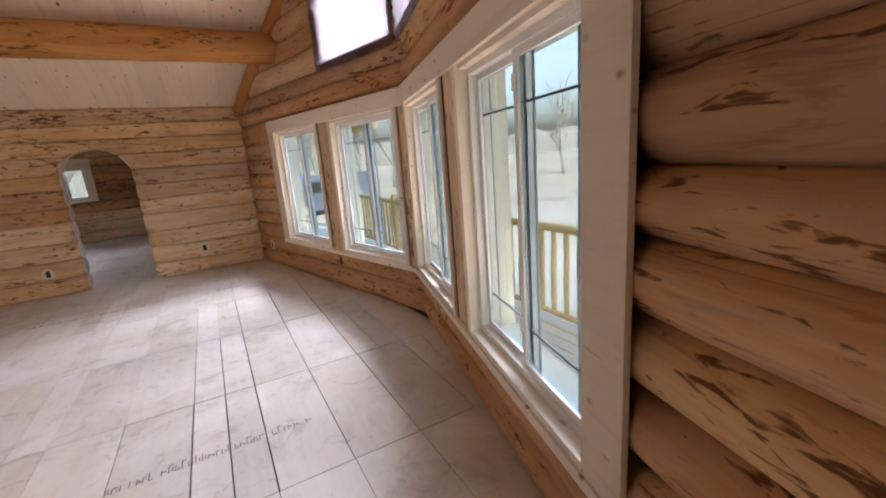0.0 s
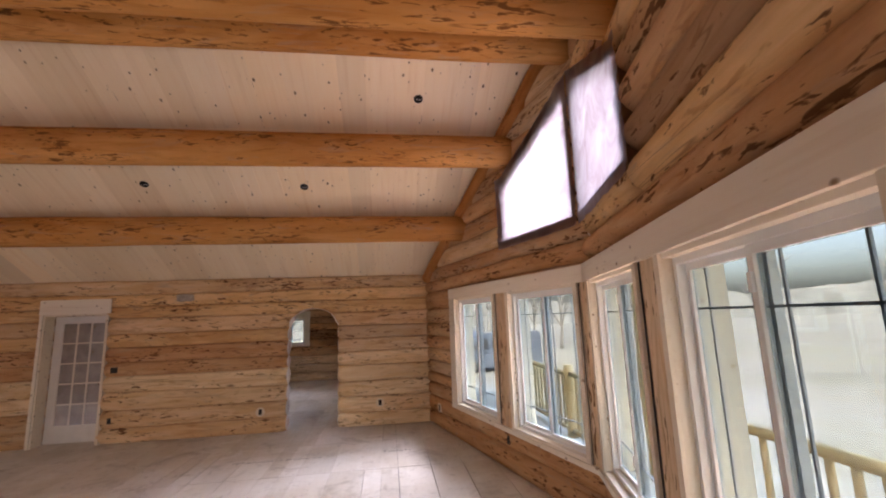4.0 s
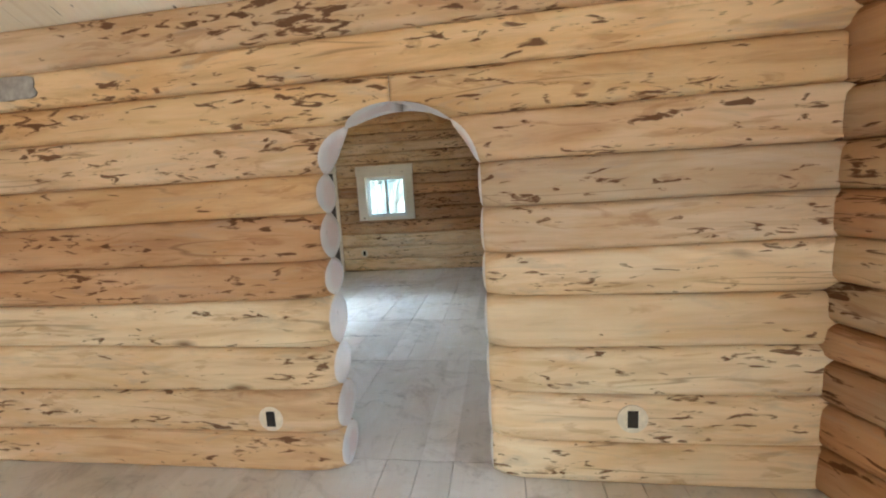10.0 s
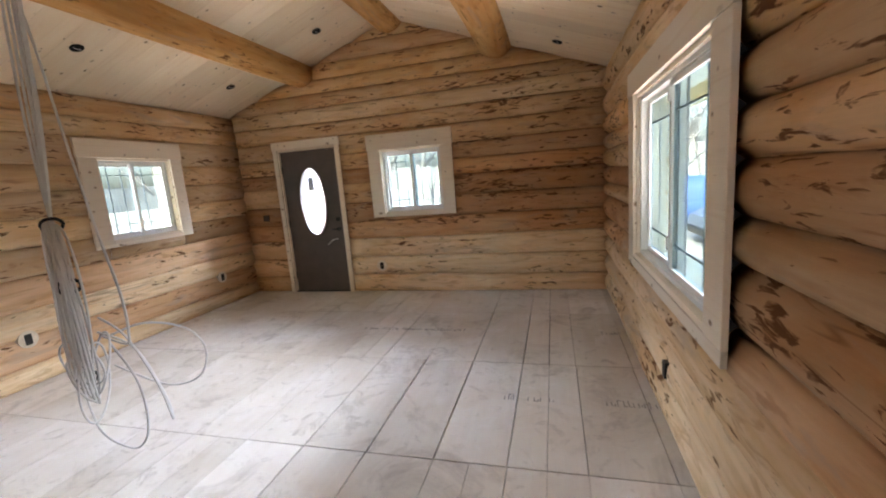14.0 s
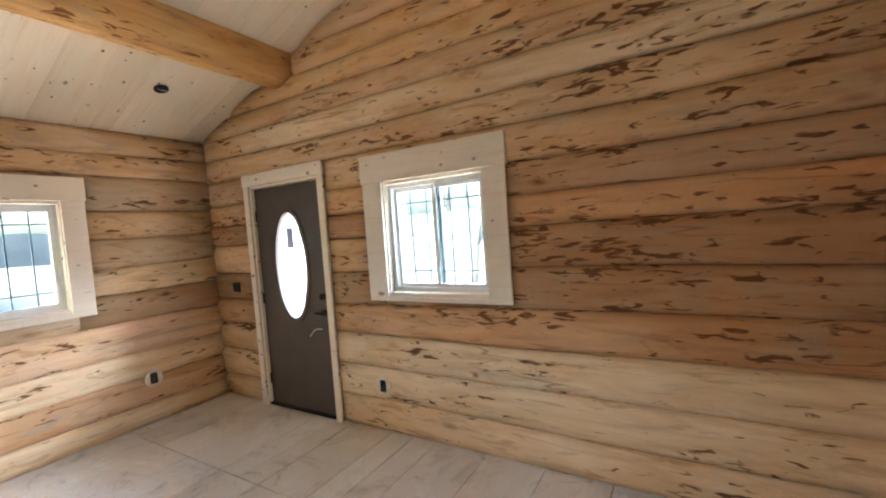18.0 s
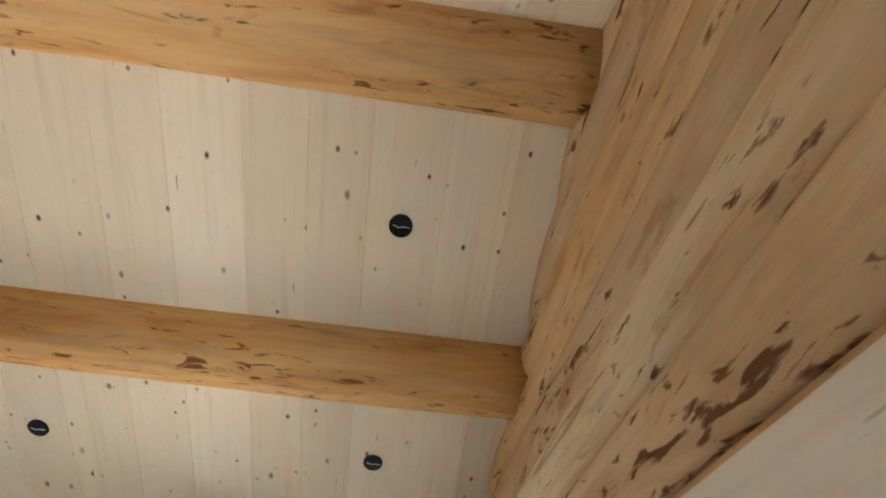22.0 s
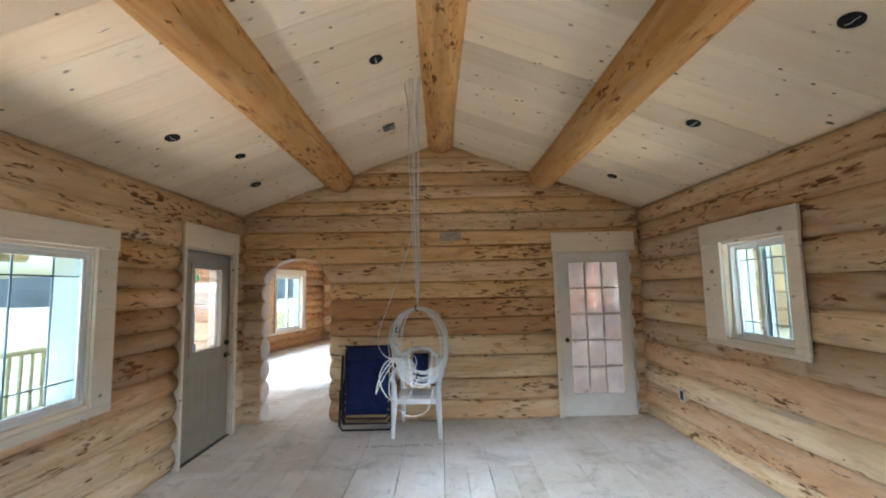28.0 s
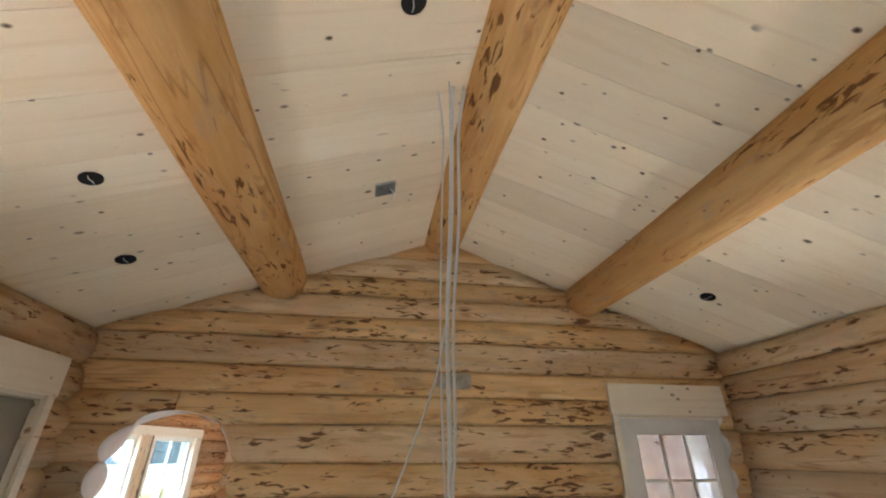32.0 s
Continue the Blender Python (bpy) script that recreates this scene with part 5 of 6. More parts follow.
part("back_slat", sheet(bmesh.new(), lambda a, b: (0.035 + 0.045 * b + 0.005 + 0.03 * a + 0.05, -0.185 - 0.07 * b, 0.43 + 0.42 * b), 3, 8, 0.014), PLASTIC, chair)
part("front_apron", box_bm(-0.235, 0.235, 0.245, 0.262, 0.355, 0.415, 0.006), PLASTIC, chair)
part("back_pad", sheet(bmesh.new(), lambda a, b: (-0.10 + 0.20 * a - 0.03 * (a - 0.5) * (1 - b), -0.205 - 0.065 * b, 0.47 + 0.36 * b), 6, 8, 0.02), NAVY, chair, "navy fabric behind the chair's open back")

# folded lounger leaning on the logs
lounge = empty("folding_lounger", pose(-2.31, 8.31, 0, 0, 0, 0), label="folded navy lounger with black frame leaning on log wall", category="lounger")
lean = -0.13


def lp(x, z, off=0.0):
    return (x, off + lean * z, z)


part("fabric", sheet(bmesh.new(), lambda a, b: (-0.255 + 0.51 * a, 0.055 + lean * (0.16 + 0.78 * b) + 0.025 * math.sin(math.pi * b) - 0.015 * math.sin(math.pi * a), 0.16 + 0.78 * b), 8, 14, 0.012), NAVY, lounge, "taut navy mesh fabric")
part("headrest", sheet(bmesh.new(), lambda a, b: (-0.25 + 0.50 * a, 0.085 + lean * (0.78 + 0.16 * b) + 0.02 * math.sin(math.pi * b), 0.78 + 0.165 * b), 8, 6, 0.035), NAVY, lounge, "padded navy headrest")
for sx in (-1, 1):
    part("side_tube", tube(bmesh.new(), [lp(sx * 0.275, 0.05, 0.03), lp(sx * 0.278, 0.5, 0.035), lp(sx * 0.27, 0.90, 0.03), lp(sx * 0.22, 0.945, 0.03)], 0.012, 10), BLACK, lounge)
    part("armrest", tube(bmesh.new(), [lp(sx * 0.315, 0.20, 0.0), lp(sx * 0.32, 0.55, 0.0), lp(sx * 0.315, 0.83, 0.0)], 0.016, 10), BLACK, lounge)
    bm = bmesh.new()
    for i in range(12):
        p = lp(sx * (0.255 + 0.02 * (i % 2)), 0.22 + i * 0.045, 0.072)
        bmesh.ops.create_uvsphere(bm, u_segments=6, v_segments=5, radius=0.006, matrix=Matrix.Translation(p))
    tagged(part("bungee_lacing", bm, PLASTIC, lounge), "pale elastic lacing", kind="stuff")
for k, (w, z, off) in enumerate(((0.31, 0.012, 0.10), (0.285, 0.075, 0.07), (0.27, 0.13, 0.06))):
    part("leg_loop", tube(bmesh.new(), [(-w, off - 0.05, z + 0.45), (-w, off, z + 0.05), (-w + 0.04, off, z), (w - 0.04, off, z), (w, off, z + 0.05), (w, off - 0.05, z + 0.45)], 0.011, 10), BLACK, lounge)
part("cross_tube", tube(bmesh.new(), [lp(-0.28, 0.94, 0.03), lp(0.28, 0.94, 0.03)], 0.012, 10), BLACK, lounge)

# workbench far back in the hall: a white top on a dark trestle frame, with offcuts below
BENCHTOP = plain("white_bench_top", (0.72, 0.70, 0.67), 0.5, vary=0.06)
DARKWOOD = plain("dark_trestle_wood", (0.10, 0.085, 0.07), 0.7, vary=0.2)
bench = empty("workbench", pose(-6.75, 4.95, 0, 0, 0, 28), label="white-topped workbench on a dark trestle frame", category="workbench")
part("bench_top", box_bm(-0.95, 0.95, -0.32, 0.32, 0.84, 0.89, 0.006), BENCHTOP, bench)
part("shelf", box_bm(-0.85, 0.85, -0.26, 0.26, 0.30, 0.33, 0.004), BENCHTOP, bench)
for sx in (-0.85, 0.85):
    for sy in (-0.26, 0.26):
        part("leg", box_bm(sx - 0.045, sx + 0.045, sy - 0.045, sy + 0.045, 0.0, 0.838, 0.004), DARKWOOD, bench)
    part("rail", box_bm(sx - 0.02, sx + 0.02, -0.21, 0.21, 0.74, 0.835, 0.003), DARKWOOD, bench)
crate = empty("tool_crate", pose(-6.35, 5.05, 0.89, 0, 0, 40), label="dark wooden crate standing on the workbench", category="crate")
for y0, y1 in ((-0.15, -0.13), (0.13, 0.15)):
    part("side", box_bm(-0.25, 0.25, y0, y1, 0.0, 0.24, 0.003), DARKWOOD, crate)
for x0, x1 in ((-0.25, -0.23), (0.23, 0.25)):
    part("end", box_bm(x0, x1, -0.128, 0.128, 0.0, 0.24, 0.003), DARKWOOD, crate)
part("bottom", box_bm(-0.228, 0.228, -0.128, 0.128, 0.0, 0.018), DARKWOOD, crate)

# stains on the wall logs: a patch of dried grey filler high on the arch wall, both faces
FILLER = plain("grey_filler", (0.36, 0.31, 0.26), 0.9, vary=0.3, scale=18)
for y, x in ((ARCH_Y - 0.004, -3.50), (SOUTH_Y + 0.004, -3.35)):
    bm = bmesh.new()
    out = []
    for i in range(28):
        a = 2 * math.pi * i / 28
        ca, sa = math.cos(a), math.sin(a)
        r = (abs(ca) ** 5 + abs(sa) ** 5) ** -0.2 * (1 + 0.16 * noise.noise((ca * 2.5, sa * 2.5, x)))
        out.append((0.14 * ca * r, 0.062 * sa * r))
    ob = mesh_object("filler_patch", prism(bm, out, -0.002, 0.03 if y < 8 else 0.002), FILLER)
    ob.location = (x, y if y < 8 else y - 0.002, 2.29)
    tagged(ob, "rough patch of grey filler smeared on the logs", "stain")

# mill stamps on the subfloor: rows of dark bars in place of the printed letters
INK = plain("grey_stamp_ink", (0.27, 0.245, 0.22), 0.9, vary=0.3, scale=40)


def stamp(x0, x1, y, seed):
    r = random.Random(seed)
    ob = empty("floor_stamp", Matrix.Translation((x0, y, 0.0)), label="faded grey mill stamp printed on the plywood", category="stamp", group="mill stamps")
    bm = bmesh.new()
    x = 0.0
    while x < x1 - x0:
        w = r.uniform(0.018, 0.035)
        if r.random() < 0.86:
            hh = r.choice((0.05, 0.05, 0.075))
            box(bm, x, x + 0.007, 0, hh, 0.001, 0.0022)
            if r.random() < 0.7:
                zz = r.choice((0.0, hh * 0.5, hh - 0.008))
                box(bm, x + 0.007, x + w, zz, zz + 0.008, 0.001, 0.0022)
            if r.random() < 0.4:
                box(bm, x + w - 0.007, x + w, 0.008, hh * 0.6, 0.001, 0.0022)
        x += w + 0.008
    tagged(part("print", bm, INK, ob), kind="stuff")


for i, (x0, x1, y) in enumerate(((-3.35, -2.25, 10.08), (-0.90, -0.70, 10.06), (-1.72, -1.30, 11.31), (-1.02, -0.70, 11.31), (-3.30, -2.20, 12.53), (-0.92, -0.72, 12.52),
                                 (-2.10, -0.99, 6.28), (-0.14, 0.22, 6.32), (-0.80, 0.30, 2.53), (-3.3, -2.3, 8.86), (-4.2, -3.3, 5.06))):
    stamp(x0, x1, y, i)


# ---------------------------------------------------------------- deck, porch and rail
DECKWOOD = board_wood("grey_deck_board", (0.44, 0.43, 0.41), (0.34, 0.32, 0.29), (0.18, 0.15, 0.12))
RAILWOOD = log_wood("peeled_rail_pole", (0.66, 0.55, 0.36), (0.58, 0.45, 0.26), (0.20, 0.12, 0.06), 0.70, 0.4)
SOFFIT = board_wood("yellow_soffit_pine", (0.62, 0.48, 0.28), (0.52, 0.37, 0.19), (0.20, 0.11, 0.05))
DECK_Z = -0.12
deck = empty("deck", kind="structure", label="grey plank deck round the house", category="deck")
W_BOARD = 0.14
x = 0.60
while x < 2.95:
    for a, b in (((-3.0, 6.0), (6.008, 10.95)) if x > 2.0 else (((7.0, 10.95),) if x > 1.0 else ((8.2, 10.95),))):
        part("plank", box_bm(0, b - a, 0, W_BOARD - 0.006, -0.035, 0, 0.003), DECKWOOD, deck).matrix_basis = pose(x + W_BOARD, a, DECK_Z, 0, 0, 90)
    x += W_BOARD
x = -0.36
while x < 0.6:
    part("plank", box_bm(0, 2.65, 0, W_BOARD - 0.006, -0.035, 0, 0.003), DECKWOOD, deck).matrix_basis = pose(x + W_BOARD, 8.3, DECK_Z, 0, 0, 90)
    x += W_BOARD
y = NORTH_Y + THICK + 0.04
while y < 15.75:
    part("plank", box_bm(0, 5.9, 0, W_BOARD - 0.006, -0.035, 0, 0.003), DECKWOOD, deck).matrix_basis = pose(-6.3, y, DECK_Z)
    y += W_BOARD
part("skirt", box_bm(2.93, 2.98, -3.0, 10.95, GZ - 0.1, DECK_Z - 0.04), DECKWOOD, deck)
part("skirt", box_bm(-6.3, -0.4, 15.78, 15.83, GZ - 0.1, DECK_Z - 0.04), DECKWOOD, deck)
part("frame", box_bm(0.0, 2.92, -3.0, 10.9, DECK_Z - 0.20, DECK_Z - 0.06), DECKWOOD, deck)
tagged(mesh_object("foundation", box_bm(WEST_X - THICK, EAST_X + THICK, ARCH_Y, NORTH_Y + THICK, GZ - 0.2, -0.225), plain("grey_concrete", (0.36, 0.35, 0.33), 0.9)), "grey concrete foundation", "foundation", kind="structure")
tagged(mesh_object("foundation_hall", box_bm(HALL_WEST - THICK, 0.9, CORNER_S[1] - THICK, ARCH_Y + THICK, GZ - 0.2, -0.225), plain("hall_concrete", (0.36, 0.35, 0.33), 0.9)), "grey concrete foundation", "foundation", kind="structure")


def wobbly(bm, a, b, r, seed, n=6, seg=8):
    a, b = Vector(a), Vector(b)
    rd = random.Random(seed)
    pts = [a.lerp(b, i / n) + Vector((rd.uniform(-1, 1), rd.uniform(-1, 1), rd.uniform(-1, 1))) * r * 0.12 for i in range(n + 1)]
    pts[0], pts[-1] = a, b
    return tube(bm, pts, r, seg, radii=[r * rd.uniform(0.9, 1.1) for _ in pts])


def pole(name, a, b, r, parent, seed):
    """A peeled pole whose local x runs along it."""
    a, b = Vector(a), Vector(b)
    d = (b - a).normalized()
    y = d.orthogonal().normalized()
    ob = part(name, wobbly(bmesh.new(), (0, 0, 0), ((b - a).length, 0, 0), r, seed), RAILWOOD, parent)
    ob.matrix_basis = Matrix.Translation(a) @ Matrix((d, y, d.cross(y))).transposed().to_4x4()
    return ob


def railing(a, b, seed):
    a, b = Vector((*a, 0)), Vector((*b, 0))
    rail = empty("log_railing", label="peeled pole railing with round balusters along the deck", category="railing", group="deck railings")
    z0, z1 = DECK_Z + 0.10, 0.84
    pole("top_rail", a + Vector((0, 0, z1)), b + Vector((0, 0, z1)), 0.045, rail, seed)
    pole("bottom_rail", a + Vector((0, 0, z0)), b + Vector((0, 0, z0)), 0.038, rail, seed + 1)
    n = int((b - a).length / 0.155)
    first = None
    for i in range(1, n):
        p = a.lerp(b, i / n)
        if first is None:
            first = [part("baluster", wobbly(bmesh.new(), (0, 0, 0), (z1 - z0, 0, 0), 0.027, seed + 5 + q), RAILWOOD, rail) for q in range(3)]
            ob = first[0]
            meshes = [f.data for f in first]
            for f in first[1:]:
                bpy.data.objects.remove(f)
        else:
            ob = new("baluster", meshes[i % 3])
            ob.parent = rail
        ob.matrix_basis = Matrix.Translation(p + Vector((0, 0, z0))) @ Matrix(((0, 1, 0, 0), (0, 0, 1, 0), (1, 0, 0, 0), (0, 0, 0, 1)))
    return rail


POSTS = ((2.80, -2.9, 0), (2.80, -0.6, 0), (2.80, 2.0, 0), (2.80, 4.62, 1), (2.80, 6.75, 0), (2.80, 8.75, 0), (2.80, 10.82, 1), (-0.5, 15.6, 0), (-4.30, 15.6, 0), (-6.2, 15.6, 0))
for i, (x, y, tall) in enumerate(POSTS):
    post = empty("railing_post", Matrix.Translation((x, y, DECK_Z)), label="peeled log post on the deck", category="post", group="railing posts")
    pole("shaft", (0, 0, 0), (0, 0, 2.40 if tall else 1.10), 0.085, post, 50 + i)
for i in range(len(POSTS) - 1):
    if POSTS[i][2] and POSTS[i][1] > 10:
        continue
    a, b = Vector(POSTS[i][:2]), Vector(POSTS[i + 1][:2])
    d = (b - a).normalized() * 0.08
    railing(a + d, b - d, 100 + 10 * i)

porch = empty("porch_roof", kind="structure", label="yellow pine porch roof over the deck", category="roof")
for i in range(8):
    y0 = 7.45 + i * 0.44
    part("soffit_board", box_bm(0, 3.3 if y0 > 8 else 1.7, 0, 0.434, 0, 0.03, 0.003), SOFFIT, porch).matrix_basis = pose(-0.36 if y0 > 8 else 1.24, y0, 2.40 if y0 > 8 else 2.36, 0, 2.0, 0)
part("fascia_beam", tube(bmesh.new(), [(2.80, 7.4, 2.21), (2.80, 11.0, 2.21)], 0.09, 12), RAILWOOD, porch)
part("roofing", box_bm(0, 3.5, 8.14, 11.0, 0.035, 0.09), ROOFING, porch).matrix_basis = pose(-0.38, 0, 2.40, 0, 2.0, 0)
eave = empty("eave_soffit", kind="structure", label="yellow pine boards under the roof overhang", category="soffit")
for i in range(10):
    part("soffit_board", box_bm(0, 0.75, 0, 0.40, 0, 0.025, 0.003), SOFFIT, eave).matrix_basis = slope_frame((0.46, 11.39 + i * 0.41, EAVE_2 - 1.14 * PITCH_2 + 0.015), (-1, 0, PITCH_2), (0, -1, 0))
part("fascia", box_bm(0.45, 0.48, 10.99, 15.0, 2.18, 2.40), SOFFIT, eave)


# ---------------------------------------------------------------- van, sheds, trees
VANPAINT = plain("grey_blue_van_paint", (0.10, 0.13, 0.17), 0.3, 0.3, vary=0.06)
DARKGLASS = plain("dark_vehicle_glass", (0.02, 0.022, 0.025), 0.08, vary=0.02, bump=0)
TYRE = plain("tyre_rubber", (0.02, 0.02, 0.02), 0.85)
RIM = plain("silver_rim", (0.55, 0.55, 0.56), 0.35, 0.8)
van = empty("parked_van", pose(3.45, 24.0, ground_z(6.0, 25.0)), label="grey-blue delivery van parked on the dusty yard", category="van")
prof = [(0.05, 0.35), (0.02, 0.62), (0.12, 0.95), (0.75, 1.22), (1.35, 1.95), (1.75, 2.22), (5.15, 2.26), (5.30, 2.10), (5.35, 0.40), (4.75, 0.32), (4.65, 0.62), (4.35, 0.74), (4.05, 0.62), (3.95, 0.32), (1.55, 0.30), (1.45, 0.60), (1.15, 0.73), (0.85, 0.60), (0.75, 0.32)]
bm = prism(bmesh.new(), prof, 0.0, 1.95)
bmesh.ops.bevel(bm, geom=[e for e in bm.edges if abs(e.verts[0].co.y - e.verts[1].co.y) < 0.01], offset=0.05, segments=2, affect="EDGES")
body = part("body", bm, VANPAINT, van)
part("side_window", prism(bmesh.new(), [(1.25, 1.32), (2.15, 1.32), (2.15, 1.90), (1.58, 1.90)], -0.012, 0.02), DARKGLASS, body)
part("side_window", prism(bmesh.new(), [(2.35, 1.32), (3.70, 1.32), (3.70, 1.90), (2.35, 1.90)], -0.012, 0.02), DARKGLASS, body)
part("windscreen", prism(bmesh.new(), [(0.82, 1.25), (1.40, 1.95), (1.36, 1.97), (0.78, 1.27)], 0.12, 1.83), DARKGLASS, body)
part("headlight", box_bm(0.05, 0.35, -0.015, 0.25, 0.78, 0.98, 0.03), PLASTIC, body)
part("bumper", box_bm(-0.03, 0.25, 0.0, 1.95, 0.32, 0.58, 0.04), BLACK, body)
part("door_handle", box_bm(2.0, 2.12, -0.03, 0.0, 1.15, 1.19, 0.005), BLACK, body)
part("mirror", box_bm(1.20, 1.32, -0.22, -0.02, 1.30, 1.60, 0.03), BLACK, body)
for x in (1.15, 4.35):
    for y in (0.12, 1.83):
        bm = bmesh.new()
        cylinder(bm, x, 0.34, y - 0.11, y + 0.11, 0.34, 24, "y")
        wheel = part("wheel", bm, TYRE, van)
        part("rim", cylinder(bmesh.new(), x, 0.34, y - 0.125, y + 0.125, 0.20, 18, "y"), RIM, wheel)

TARP = plain("blue_tarp", (0.03, 0.09, 0.26), 0.45, vary=0.2, scale=3, bump=0.4)
bm = bmesh.new()
sheet(bm, lambda a, b: (3.0 * a - 0.1, 1.5 * b, 2.15 * min(1, 6 * a, 6 * (1 - a), 5 * b, 5 * (1 - b)) + 0.12 * noise.noise((a * 5, b * 5, 2))), 24, 14, 0.01)
ob = tagged(mesh_object("tarp_covered_stack", bm, TARP), "stack of material under a bright blue tarpaulin", "tarpaulin")
ob.matrix_basis = pose(3.7, 29.2, ground_z(5.2, 29.8) - 0.05)

SHEDWALL = plain("white_shed_cladding", (0.72, 0.71, 0.68), 0.6, vary=0.05)
SHEDBLUE = plain("blue_shed_trim", (0.13, 0.17, 0.23), 0.5, vary=0.08)
SHEDDOOR = plain("blue_shed_door", (0.16, 0.26, 0.40), 0.5, vary=0.06)
shed = empty("metal_shed", pose(-25.0, 1.2, GZ, 0, 0, 90), label="white metal-clad shed with blue doors and base", category="shed")
part("wall", prism(bmesh.new(), [(0, 0), (14, 0), (14, 3.4), (7, 5.6), (0, 3.4)], 0.0, 16.0), SHEDWALL, shed)
part("base_band", box_bm(-0.03, 14.03, -0.035, 0.0, 0.0, 1.0), SHEDBLUE, shed)
for a, b in ((2.9, 6.2), (8.5, 11.8)):
    dd = part("shed_door", box_bm(a, b, -0.07, -0.036, 0.0, 3.0, 0.01), SHEDDOOR, shed, "blue roll-up door")
    part("door_rail", box_bm(a - 0.1, b + 0.1, -0.09, -0.036, 3.01, 3.12), SHEDBLUE, dd)
part("shed_window", box_bm(0.9, 1.9, -0.06, -0.001, 1.1, 2.0, 0.01), DARKGLASS, shed)
for sx in (0, 1):
    r = part("roof", box_bm(-0.4, 7.55, -0.4, 16.4, 0.0, 0.12), SHEDBLUE, shed)
    ang = math.degrees(math.atan2(2.2, 7.0))
    r.matrix_basis = pose(0, 0, 3.42, 0, -ang, 0) if sx == 0 else Matrix.Translation((14, 0, 3.42)) @ Matrix.Scale(-1, 4, (1, 0, 0)) @ pose(0, 0, 0, 0, -ang, 0)

POTTY = plain("turquoise_plastic", (0.02, 0.36, 0.30), 0.45, vary=0.08)
potty = empty("portable_toilet", pose(-22.3, 14.2, GZ, 0, 0, 95), label="turquoise plastic portable toilet on the yard", category="toilet cabin")
part("cabin", box_bm(0, 1.1, 0, 1.1, 0.1, 2.1, 0.03), POTTY, potty)
part("roof", prism(bmesh.new(), [(-0.04, 2.1), (1.14, 2.1), (1.05, 2.26), (0.05, 2.26)], -0.04, 1.14), plain("pale_cabin_roof", (0.62, 0.68, 0.66), 0.5), potty)
part("cabin_door", box_bm(0.15, 0.95, -0.03, 0.0, 0.2, 2.0, 0.01), plain("turquoise_door", (0.03, 0.42, 0.36), 0.45), potty)
part("skid", box_bm(-0.03, 1.13, 0.0, 1.1, 0.0, 0.1), BLACK, potty)

BARK = plain("grey_bark", (0.22, 0.205, 0.19), 0.9, vary=0.2, scale=5, bump=0.4)


def bare_tree(x, y, height, seed):
    """A leafless tree: a tapered trunk and limbs that fork down to twigs."""
    r = random.Random(seed)
    tree = empty("bare_tree", pose(x, y, ground_z(x, y) - 0.1), label="leafless grey deciduous tree at the edge of the yard", category="tree", group="bare trees")
    trunk, crown = bmesh.new(), bmesh.new()

    def grow(bm, p, d, length, rad, depth):
        pts, q = [p], p
        for i in range(4):
            d = (d + Vector((r.uniform(-1, 1), r.uniform(-1, 1), r.uniform(-0.3, 0.7))) * 0.13).normalized()
            q = q + d * length / 4
            pts.append(q)
        tube(bm, pts, rad, 6 if depth < 2 else 4, radii=[rad * (1 - 0.12 * i) for i in range(5)])
        if depth < 5:
            for i in range(3 if depth else 5):
                a = pts[r.choice((2, 3, 4))]
                nd = (d + Vector((r.uniform(-1, 1), r.uniform(-1, 1), r.uniform(-0.1, 0.8))) * 0.8).normalized()
                grow(crown, a, nd, length * r.uniform(0.5, 0.72), rad * 0.52, depth + 1)
    grow(trunk, Vector((0, 0, 0)), Vector((0, 0, 1)), height * 0.42, height * 0.022, 0)
    part("trunk", trunk, BARK, tree)
    part("crown", crown, BARK, tree, "thin bare branches and twigs")
    return tree


protos = [bare_tree(4.0, 36.0, 10.0, 1), bare_tree(8.0, 34.0, 9.0, 2), bare_tree(12.5, 37.0, 11.0, 3)]
rnd = random.Random(21)
spots = [(0.5, 39), (6.0, 40), (10, 41), (16, 38), (20, 35), (25, 40), (30, 30), (38, 26), (42, 16), (36, 9), (45, 3), (33, -6), (-3, 30), (-6.5, 28), (-9, 33), (-12, 31), (-1, 27), (-16, 36), (-22, 28), (-27, 22), (-31, 24), (-40, -6), (9, 46), (14, 45), (18, 50), (23, 47), (12, 52), (20, 42), (27, 46), (31, 50), (7, 50), (16, 56), (26, 55), (3, 47)]
for i, (x, y) in enumerate(spots):
    x, y = x + rnd.uniform(-1, 1), y + rnd.uniform(-1, 1)
    copy_thing(protos[i % 3], pose(x, y, ground_z(x, y) - 0.15, 0, 0, rnd.uniform(0, 360)))

# low wooded ridge along the horizon
FARWOOD = plain("far_bare_wood", (0.16, 0.165, 0.16), 0.95, vary=0.3, scale=0.2, bump=0)
bm = bmesh.new()
n = 260
rows = []
for i in range(n):
    a = 2 * math.pi * i / n
    R = 150 + 25 * math.sin(3 * a + 1)
    hgt = 7 + 2.5 * noise.noise((math.cos(a) * 3, math.sin(a) * 3, 1)) + 1.6 * noise.noise((math.cos(a) * 40, math.sin(a) * 40, 2))
    rows.append([bm.verts.new((R * math.cos(a), R * math.sin(a) + 8, GZ - 1)), bm.verts.new(((R + 3) * math.cos(a), (R + 3) * math.sin(a) + 8, GZ + hgt)), bm.verts.new(((R + 40) * math.cos(a), (R + 40) * math.sin(a) + 8, GZ - 1))])
for i in range(n):
    for k in range(2):
        bm.faces.new((rows[i][k], rows[(i + 1) % n][k], rows[(i + 1) % n][k + 1], rows[i][k + 1]))
tagged(mesh_object("backdrop_woods", bm, FARWOOD), "distant grey wooded ridge", "woods", kind="structure")


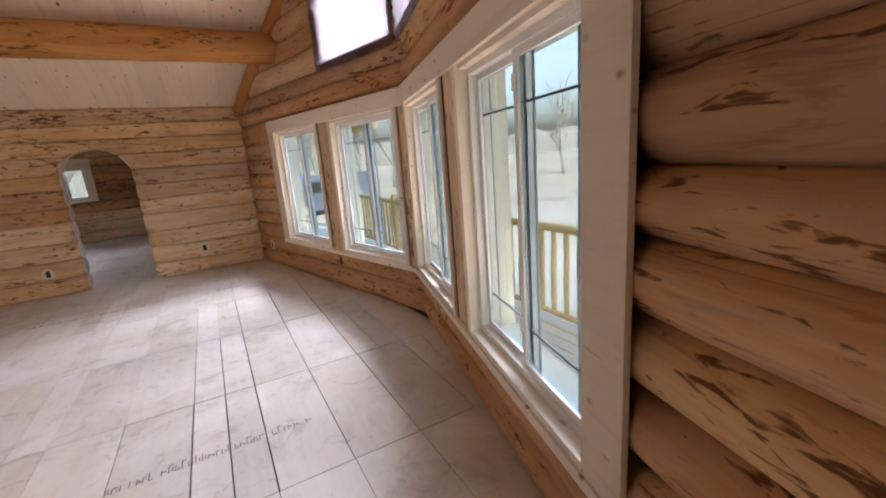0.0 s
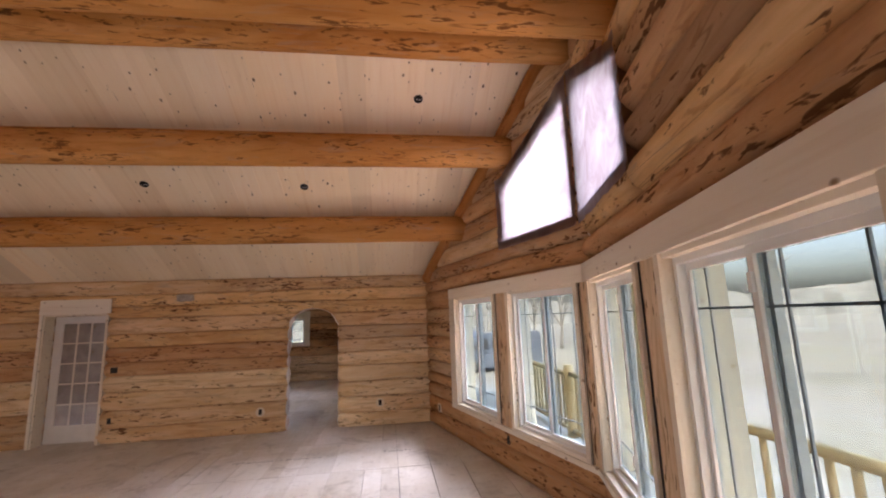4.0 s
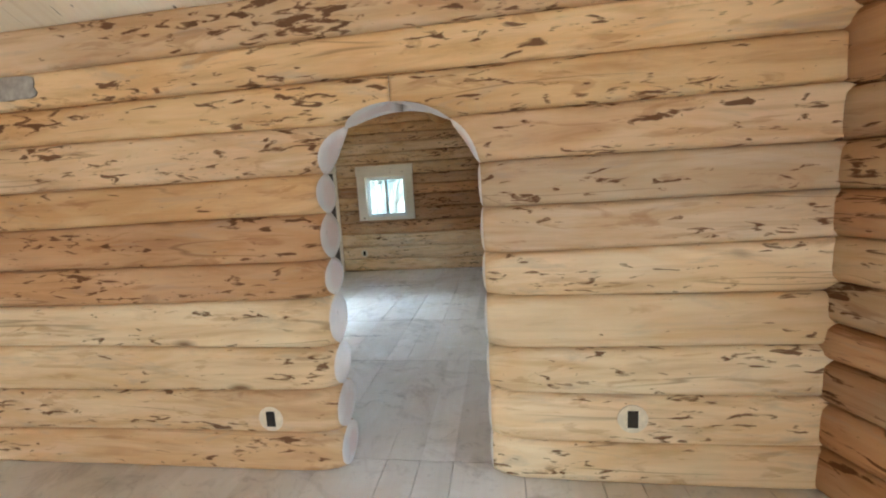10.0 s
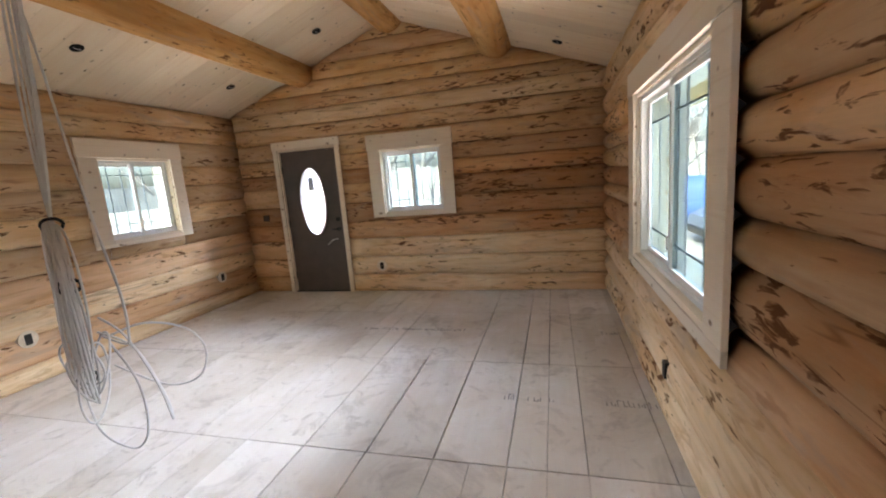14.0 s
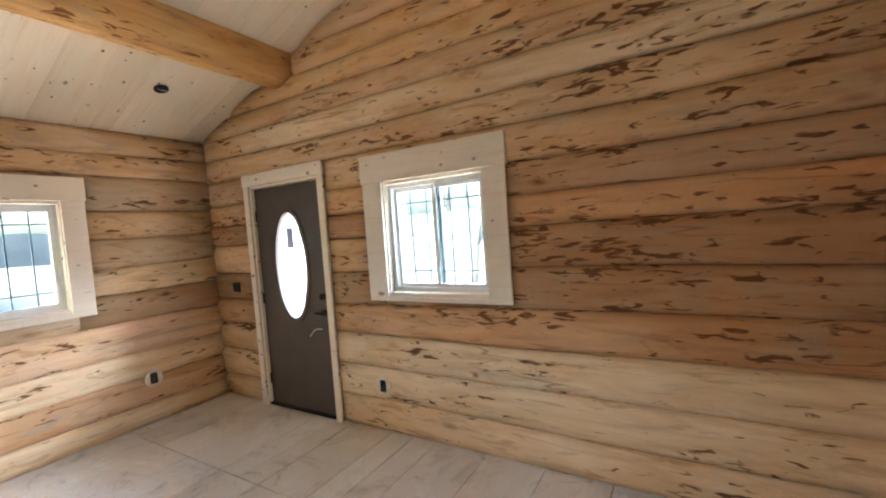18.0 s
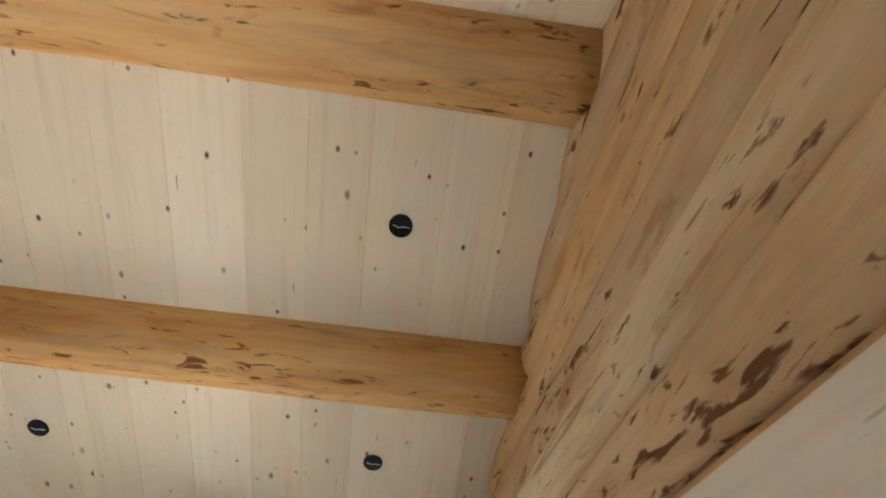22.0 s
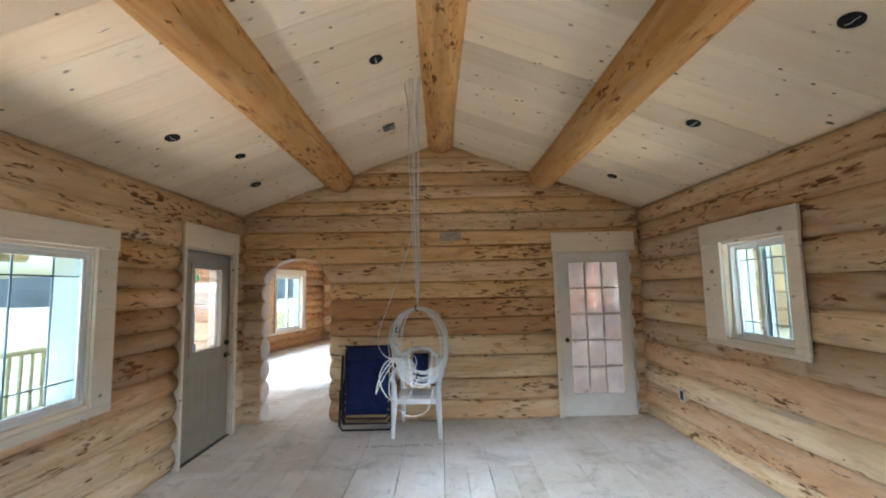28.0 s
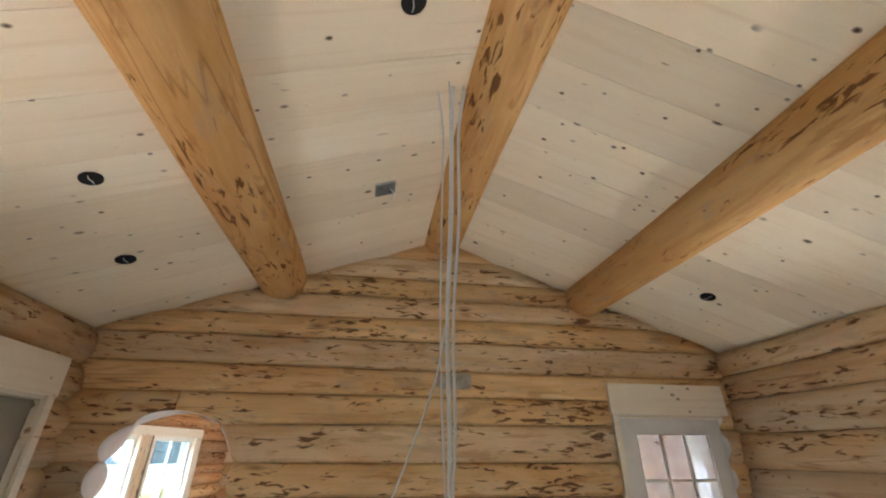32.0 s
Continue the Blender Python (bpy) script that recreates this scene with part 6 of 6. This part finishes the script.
# ---------------------------------------------------------------- floor panels, last
underlay = mesh_object("floor", prism(bmesh.new(), [(HALL_WEST - 0.2, -0.22), (1.9, -0.22), (1.9, -0.045), (HALL_WEST - 0.2, -0.045)], -0.65, ARCH_Y + 0.2), GAP)
tagged(underlay, "dusty plywood subfloor with dark joint lines", "floor", kind="structure")
part("underlay", prism(bmesh.new(), [(WEST_X - 0.2, -0.22), (EAST_X + 0.2, -0.22), (EAST_X + 0.2, -0.045), (WEST_X - 0.2, -0.045)], ARCH_Y + 0.2, NORTH_Y + 0.2), GAP, underlay)
rnd = random.Random(5)
STEP = 0.4065
xs = [0.04 - STEP * k for k in range(-5, 21)]
ys = [-0.60] + [6.91 + 1.22 * k for k in range(-6, 1)] + [ARCH_Y + 0.15] + [10.65 + 1.22 * k for k in range(-1, 3)] + [NORTH_Y + 0.1]


def prow_x(y):
    return APEX[0] - abs(y - APEX[1]) * 0.26 + 0.12


def panel(x0, x1, y0, y1):
    ya, yb, g = y0 + 0.004, y1 - 0.004, rnd.choice((0.0008, 0.0014, 0.0024, 0.0034, 0.0050))
    a, b = x0 + g, x1 - g
    corners = [(a, ya), (b, ya), (b, yb), (a, yb)]
    if y1 < 8.2:
        corners = [(min(x, prow_x(y)), y) for x, y in corners]
        if corners[1][0] - corners[0][0] < 0.02 and corners[2][0] - corners[3][0] < 0.02:
            return
    cx, cy = (x0 + x1) / 2, (y0 + y1) / 2
    bm = bmesh.new()
    lift = rnd.uniform(-0.0006, 0.0006)
    top = [bm.verts.new((x - cx, y - cy, lift)) for x, y in corners]
    low = [bm.verts.new((x - cx, y - cy, -0.04)) for x, y in corners]
    bm.faces.new(top)
    for i in range(4):
        bm.faces.new((top[i], low[i], low[(i + 1) % 4], top[(i + 1) % 4]))
    bmesh.ops.recalc_face_normals(bm, faces=bm.faces)
    ob = part("floor_panel", bm, FLOORING, underlay)
    ob.location = (cx, cy, 0)


for y0, y1 in zip(ys, ys[1:]):
    for x1, x0 in zip(xs, xs[1:]):
        north = (y0 + y1) / 2 > ARCH_Y + 0.1
        if north and (x0 > EAST_X + 0.1 or x1 < WEST_X - 0.1):
            continue
        if rnd.random() < 0.12 or -0.38 < x0 + 0.2 < 0.1 or -1.7 < x0 < -1.4:
            panel(x0, (x0 + x1) / 2, y0, y1)
            panel((x0 + x1) / 2, x1, y0, y1)
        else:
            panel(x0, x1, y0, y1)
